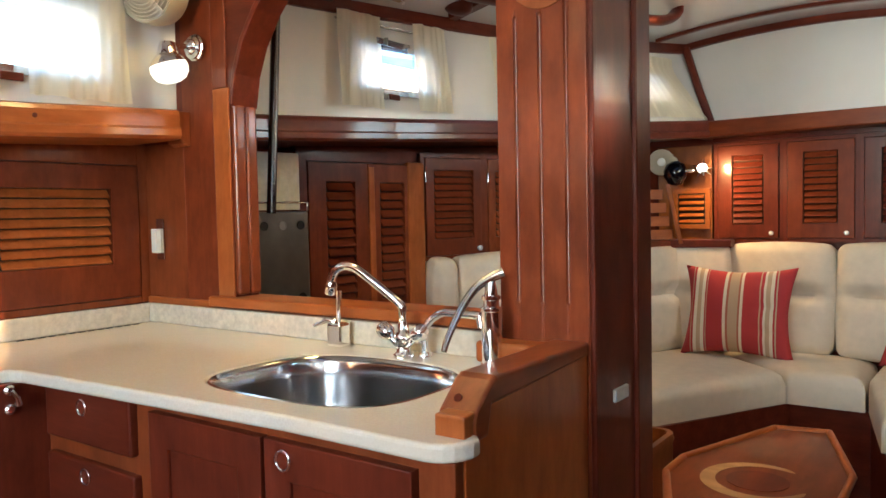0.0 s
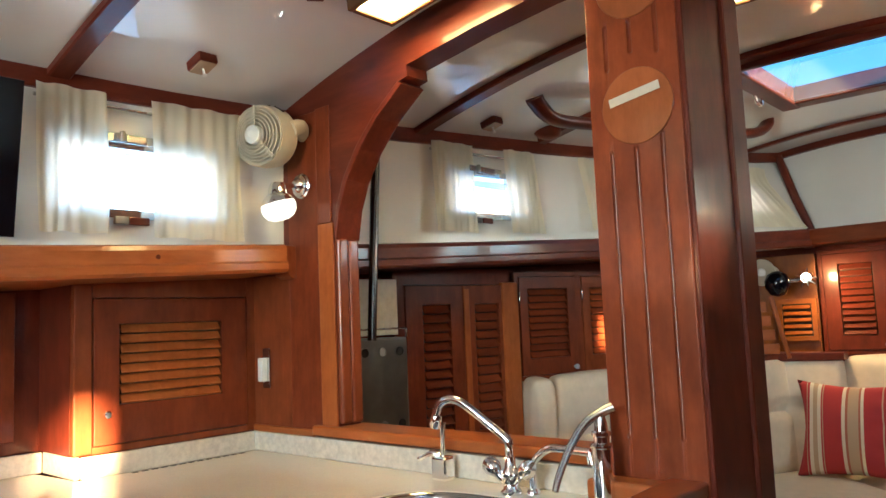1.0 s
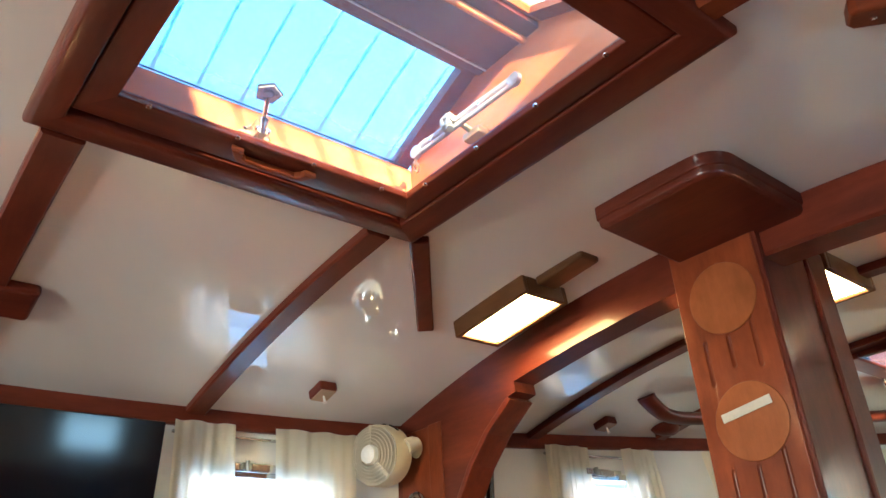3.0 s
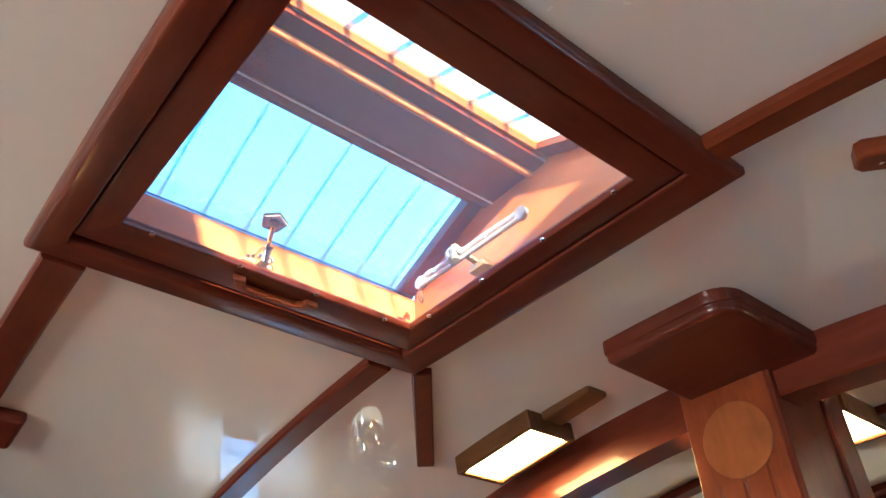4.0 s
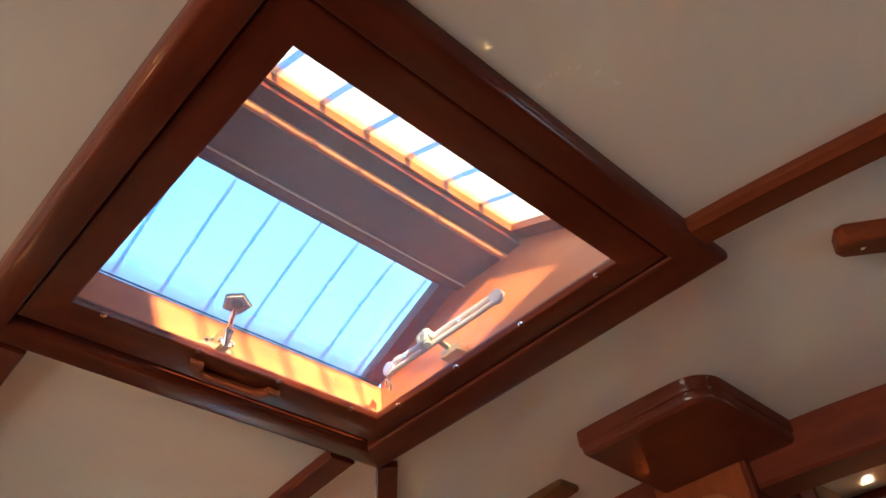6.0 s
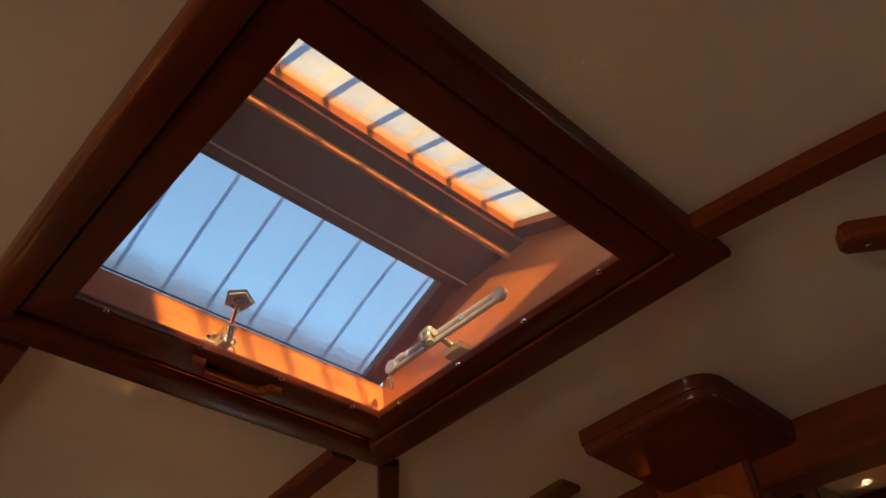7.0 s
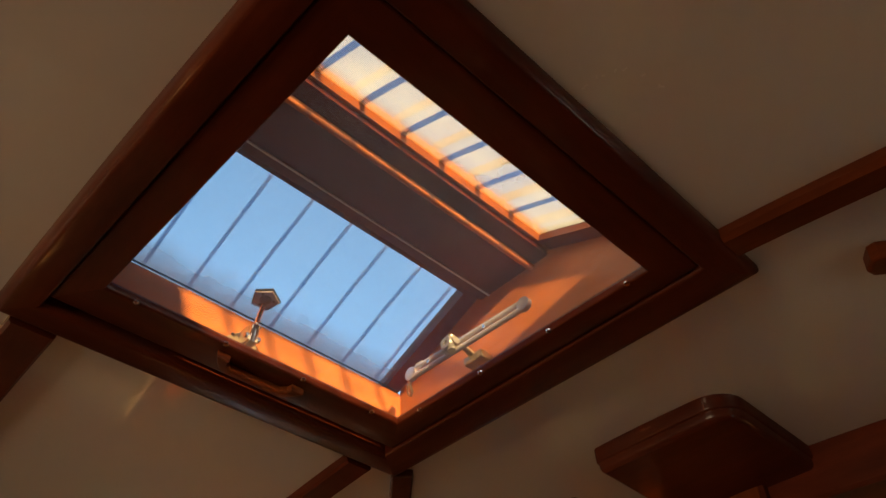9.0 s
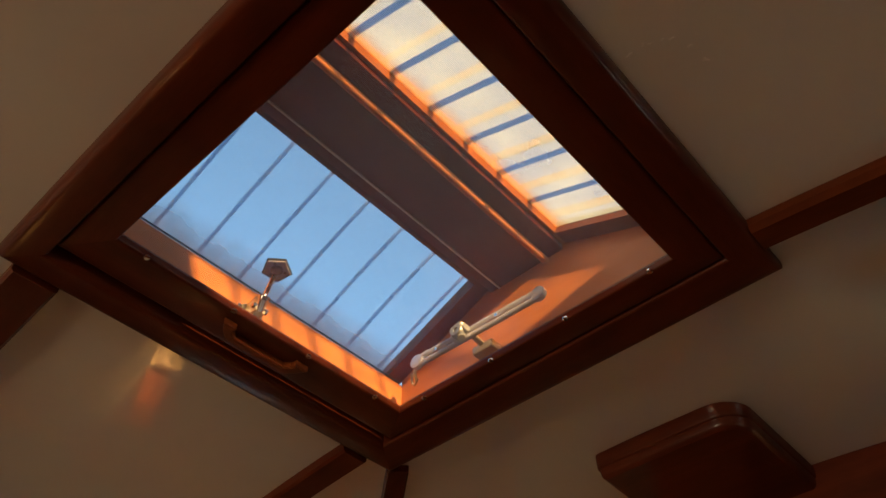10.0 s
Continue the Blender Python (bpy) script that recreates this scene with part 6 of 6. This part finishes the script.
def settee():
    seat_z, seat_b = 0.548, 0.425
    grp = "cream settee cushions"
    # plinth boards
    t = thing("settee_base", (-0.5, 3.6, 0), "dark mahogany settee base", "settee base")
    part("fascia", prism(B(), [(-0.655, 2.66), (-0.15, 3.60), (0.12, 3.60), (0.22, 3.2), (0.34, 3.2), (0.34, 4.1), (-0.75, 4.1), (-1.2, 2.9), (-1.2, 2.66)], "z", 0.0, seat_b - 0.002), MAHOGANY["x"], t)

    def slab(name, quad, label, z0, z1):
        """A seat cushion with soft edges on a four-cornered plan."""
        bm = B()
        n = 14
        p = [Vector((*q, 0)) for q in quad]
        def f(u, v, w):
            lo = p[0].lerp(p[1], u)
            hi = p[3].lerp(p[2], u)
            q = lo.lerp(hi, v)
            eu, ev = min(u, 1 - u), min(v, 1 - v)
            lu, lv = (p[1] - p[0]).length, (p[3] - p[0]).length
            e = min(eu * lu, ev * lv)
            r = 0.045
            k = max(0.0, 1 - e / r)
            drop = r * (1 - math.sqrt(max(0.0, 1 - k * k)))
            puff = 0.012 * math.sin(math.pi * u) * math.sin(math.pi * v)
            return (q.x, q.y, (z1 - drop + puff) if w else z0)
        us = [0, 0.01, 0.03, 0.06, 0.10] + [0.1 + 0.8 * i / n for i in range(1, n)] + [0.9, 0.94, 0.97, 0.99, 1]
        sheet(bm, us, us, lambda u, v: f(u, v, 1))
        sheet(bm, us, us, lambda u, v: f(u, v, 0))
        bmesh.ops.recalc_face_normals(bm, faces=bm.faces)
        ed = [e for e in bm.edges if len(e.link_faces) == 1]
        bmesh.ops.bridge_loops(bm, edges=ed)
        bmesh.ops.recalc_face_normals(bm, faces=bm.faces)
        for fc in bm.faces:
            fc.smooth = True
        lone(name, bm, VINYL, label, "seat cushion", grp)
    lab = "cream leather seat cushion on the settee"
    slab("seat_cushion", [(-0.70, 2.62), (-0.161, 3.575), (-0.62, 4.02), (-1.19, 2.86)], lab, seat_b, seat_z)
    slab("seat_cushion", [(-0.155, 3.575), (0.105, 3.575), (0.10, 4.03), (-0.61, 4.03)], lab, seat_b, seat_z)
    slab("seat_cushion", [(0.115, 3.585), (0.20, 3.1), (0.60, 3.1), (0.12, 4.03)], lab, seat_b, seat_z)

    def back(a, b, label, z1=1.005, tufts=True):
        a, b = Vector((*a, 0)), Vector((*b, 0))
        u = (b - a).normalized()
        n = Vector((u.y, -u.x, 0))
        L = (b - a).length
        h = z1 - seat_z + 0.01
        m = side((a + b) / 2 + Vector((0, 0, seat_z - 0.005 + h / 2)), u, n) @ pose(0, 0, 0, -6)
        bm = cushion(B(), L - 0.008, 0.14, h, 0.50, 20, 0.012, [(-L * 0.22, 0.02), (L * 0.22, 0.02)] if L > 0.35 else [(0.0, 0.02)], m)
        lone("back_cushion", bm, VINYL, label, "back cushion", grp)
    tl = "tufted cream leather back cushion on the settee"
    back((-1.185, 2.835), (-1.005, 3.27), tl)
    back((-1.00, 3.28), (-0.86, 3.60), tl)
    back((-0.855, 3.61), (-0.70, 3.95), tl)
    back((-0.735, 3.915), (-0.475, 4.01), "short cream leather corner cushion on the settee", 1.01)
    back((-0.485, 4.045), (-0.055, 4.045), tl)
    back((-0.05, 4.045), (0.36, 4.045), tl)
    # end bolster seen through the arch
    bm = cushion(B(), 0.10, 0.15, 0.46, 0.6, 12, 0.01, (), side((-1.205, 2.785, 0.775), (0.15, 0.3, 0), (0.3, -0.15, 0)))
    lone("bolster", bm, VINYL, "narrow cream end bolster on the settee", "bolster", grp)


settee()


def throw_pillow(at, u, n, s=0.40):
    bm = B()
    N = 26
    def f(a, b, sg):
        # thick middle, thin rim, pulled-out corners
        x, z = 2 * a - 1, 2 * b - 1
        pin = 1 + 0.11 * (abs(x) * abs(z)) ** 3 - 0.05 * (1 - abs(x * z)) * max(abs(x), abs(z)) ** 4
        k = max(0.0, (1 - x ** 2)) ** 0.55 * max(0.0, (1 - z ** 2)) ** 0.55
        dent = 0.030 * math.exp(-((x - 0.58) / 0.16) ** 2 - ((z - 0.12) / 0.10) ** 2) if sg < 0 else 0.0
        crease = 0.006 * math.sin(16 * z + 5 * x) * math.exp(-((x - 0.58) / 0.22) ** 2) * k if sg < 0 else 0.0
        return (x * s / 2 * pin, sg * 0.07 * k + 0.004 * math.sin(7 * x + 3 * z) + dent + crease, z * s / 2 * pin * 0.86)
    us = [i / N for i in range(N + 1)]
    sheet(bm, us, us, lambda a, b: f(a, b, -1))
    sheet(bm, us, us, lambda a, b: f(a, b, 1))
    bmesh.ops.remove_doubles(bm, verts=bm.verts, dist=0.0003)
    bmesh.ops.recalc_face_normals(bm, faces=bm.faces)
    bmesh.ops.transform(bm, matrix=pose(0, 0, 0, -14, 0.5, 0), verts=bm.verts)
    zlow = min(v.co.z for v in bm.verts)
    me = bpy.data.meshes.new("throw_pillow")
    bm.to_mesh(me)
    bm.free()
    me.materials.append(STRIPED)
    ob = new("throw_pillow", me)
    ob.matrix_world = side((at[0], at[1], at[2] - zlow), u, n)
    tagged(ob, "red striped square throw pillow leaning on the settee back", "pillow")


throw_pillow((-0.392, 3.80, 0.545), (1, 0.03, 0), (0.03, -1, 0), 0.41)
throw_pillow((0.345, 3.83, 0.545), (1, -0.3, 0), (-0.3, -1, 0), 0.40)


def table():
    z = 0.55
    t = thing("salon_table", (0.0, 2.5, 0), "low varnished table with clipped corners and an inlaid round mark", "table")
    pts = [(-0.165, 2.25), (-0.165, 2.38), (-0.03, 2.765), (0.105, 2.79), (0.205, 2.44), (0.205, 2.2), (0.1, 2.02), (-0.08, 2.02)]
    part("top", prism(B(), pts, "z", z - 0.03, z, 0.004), CHERRY["y"], t)
    bm = B()
    for i in range(len(pts)):
        a, b = Vector((*pts[i], z)), Vector((*pts[(i + 1) % len(pts)], z))
        tube(bm, [a, b], 0.010, 8)
    part("fiddle_edge", bm, CEDAR["y"], t, "raised lighter edge")
    part("pedestal", box(B(), -0.06, 0.10, 2.3, 2.55, 0, z - 0.03, 0.01), MAHOGANY["z"], t)
    # inlaid mark: pale open ring round a dark oval
    c = Vector((0.030, 2.30, z + 0.0006))
    bm = lathe(B(), [(0.0, 0.0), (0.068, 0.0), (0.068, 0.0008)], Matrix.Translation(c) @ Matrix.Diagonal((1.0, 1.0, 1, 1)), 32)
    part("inlay_oval", bm, MAHOGANY["y"], t, "dark round inlay")
    bm = B()
    n = 40
    def ring(i, k):
        a = radians(55 + 290 * i / n)
        w = 0.030 * math.sin(math.pi * i / n) ** 0.5 + 0.004
        r = 0.108 + (w if k else -w) * 0.5
        return (c.x + r * math.cos(a), c.y + r * 1.05 * math.sin(a), z + 0.0012)
    sheet(bm, list(range(n + 1)), [0, 1], ring, smooth=False)
    part("inlay_ring", bm, TEAK_PALE, t, "pale open ring inlay")


table()


def bin_box():
    """A round-cornered wooden box with an open top beside the post."""
    t = thing("wooden_bin", (-0.33, 2.45, 0), "round-cornered wooden bin with an open top", "bin")
    def ring(g, z):
        pts = []
        for cx, cy, a0 in ((-0.30, 2.56, 0), (-0.46, 2.56, 90), (-0.46, 2.30, 180), (-0.30, 2.30, 270)):
            for k in range(6):
                a = radians(a0 + 18 * k)
                pts.append((cx + (0.045 + g) * math.cos(a), cy + (0.045 + g) * math.sin(a), z))
        return pts
    bm = B()
    rs = [[bm.verts.new(p) for p in ring(g, z)] for g, z in ((0, 0), (0, 0.52), (0.004, 0.535), (0.0, 0.55), (-0.015, 0.55), (-0.018, 0.535), (-0.018, 0.35))]
    for a, b in zip(rs, rs[1:]):
        for k in range(24):
            bm.faces.new((a[k], a[(k + 1) % 24], b[(k + 1) % 24], b[k])).smooth = True
    bm.faces.new(rs[-1])
    bmesh.ops.recalc_face_normals(bm, faces=bm.faces)
    part("body", bm, CEDAR["z"], t)


bin_box()


def heater():
    t = thing("cabin_heater", (-1.24, 2.12, 0.5), "dull stainless cabin heater with a chrome flue", "heater")
    a, b = Vector((-1.162, 1.878, 0.615)), Vector((-1.140, 2.060, 0.615))
    u = (b - a).normalized()
    m = side(a, u, Vector((u.y, -u.x, 0)))
    L = (b - a).length
    part("casing", box(B(), 0, L, 0, 0.09, 0, 0.575, 0.006), HEATER_STEEL, t, "", m)
    for z in (0.535, 0.33):
        for x in (0.03, L / 2, L - 0.03):
            part("vent_hole", lathe(B(), [(0.0, 0.0), (0.0105, 0.0), (0.0105, 0.0015), (0.0125, 0.0015), (0.0125, -0.001)], pose(x, -0.0012, z, 90), 14), DARK if x != L / 2 else DULL_STEEL, t, "", m)
    bm = B()
    for x, y in ((0, 0), (L, 0)):
        tube(bm, [(x, 0.004, 0.575), (x, 0.004, 0.60)], 0.003, 6)
    tube(bm, [(0, 0.004, 0.60), (L, 0.004, 0.60)], 0.003, 6)
    part("guard_rail", bm, CHROME, t, "", m)
    flue = [Vector((-1.118, 1.900, 1.185)), Vector((-1.118, 1.918, 1.45)), Vector((-1.118, 1.948, 1.87))]
    part("flue", tube(B(), flue, 0.0125, 16), FLUE_STEEL, t, "dark polished flue pipe")


heater()
bm = box(B(), 0, 0.17, 0, 0.012, 0, 0.17, 0.003, m=side((-1.26, 1.955, 1.195), (0.12, 1, 0), (1, -0.12, 0)))
lone("heat_shield", bm, PUTTY, "pale mottled heat shield behind the flue", "panel")

fan((-0.735, 3.86, 1.385), (0.2, 1.2, 1.30), s=0.85, base=(-0.72, 3.97, 1.36))


def spot_lamp():
    t = thing("reading_lamp", (-0.60, 3.94, 1.32), "black globe reading lamp with a bright halogen bulb", "wall lamp")
    part("globe", lathe(B(), [(0.004, -0.058), (0.03, -0.05), (0.05, -0.02), (0.052, 0.008), (0.04, 0.036), (0.016, 0.05), (0.004, 0.052)], pose(-0.672, 3.86, 1.335), 28), BLACK, t, "glossy black globe shade")
    part("arm", tube(B(), [(-0.64, 3.88, 1.34), (-0.59, 3.93, 1.345), (-0.575, 3.975, 1.35)], 0.009, 10), CHROME, t)
    part("cup", lathe(B(), [(0.007, -0.010), (0.015, 0.002), (0.022, 0.020), (0.021, 0.021), (0.013, 0.006), (0.007, 0.002)], Matrix.Translation((-0.575, 3.93, 1.35)) @ Vector((0.3, -1, 0.1)).to_track_quat("Z", "Y").to_matrix().to_4x4(), 20), CHROME, t)
    mh = Matrix.Translation((-0.575, 3.93, 1.35)) @ Vector((0.3, -1, 0.1)).to_track_quat("Z", "Y").to_matrix().to_4x4()
    part("bulb", lathe(B(), [(0.004, 0.006), (0.006, 0.014), (0.005, 0.024), (0.002, 0.028)], mh, 12), HALOGEN_GLOW, t, "brilliant halogen bulb")
    for k in range(9):
        a = 2 * math.pi * k / 9
        r = 0.034 if k % 2 else 0.044
        bm = prism(B(), [(0.010, -0.006), (r, -0.0015), (r, 0.0015), (0.010, 0.006)], "y", -0.001, 0.001)
        part("facet", bm, CHROME, t, "bright chrome facet", mh @ pose(0, 0, 0.012, 0, 0, math.degrees(a)) @ pose(0, 0, 0, 90 - 25, 0, 0))


spot_lamp()
lamp = bpy.data.lights.new("halogen_light", "SPOT")
lamp.energy, lamp.color, lamp.shadow_soft_size = 0.34, (1.0, 0.56, 0.20), 0.02
lamp.spot_size, lamp.spot_blend = radians(150), 0.7
new("halogen_light", lamp).matrix_world = look((-0.545, 3.875, 1.36), (-0.47, 4.06, 1.20))


def slatted_rack():
    """A leaning slatted rack on the shelf beside the reading lamp."""
    t = thing("slatted_rack", (-0.62, 3.55, 1.05), "leaning light-wood slatted rack", "rack")
    m = side((-0.74, 3.50, 1.03), (1, 0.35, 0), (0.35, -1, 0))
    for x, lean in ((0.0, 0), (0.14, 12)):
        part("upright", box(B(), 0, 0.016, 0, 0.02, 0, 0.25, 0.003, m=pose(x + (0.05 if lean else 0), 0, 0, 0, -lean)), CEDAR["z"], t, "", m)
    for k in range(4):
        part("slat", box(B(), 0.01, 0.165 - 0.012 * k, 0.006, 0.014, 0.02 + 0.055 * k, 0.06 + 0.055 * k, 0.002), CEDAR["x"], t, "", m)


slatted_rack()
bm = prism(B(), [(-1.02, 3.42), (-0.90, 3.42), (-0.70, 3.87), (-0.46, 3.955), (-0.46, 4.02), (-1.02, 4.02)], "z", 1.0, 1.034, 0.004)
lone("corner_shelf", bm, MAHOGANY["x"], "mahogany corner shelf behind the settee", "shelf", kind="structure")
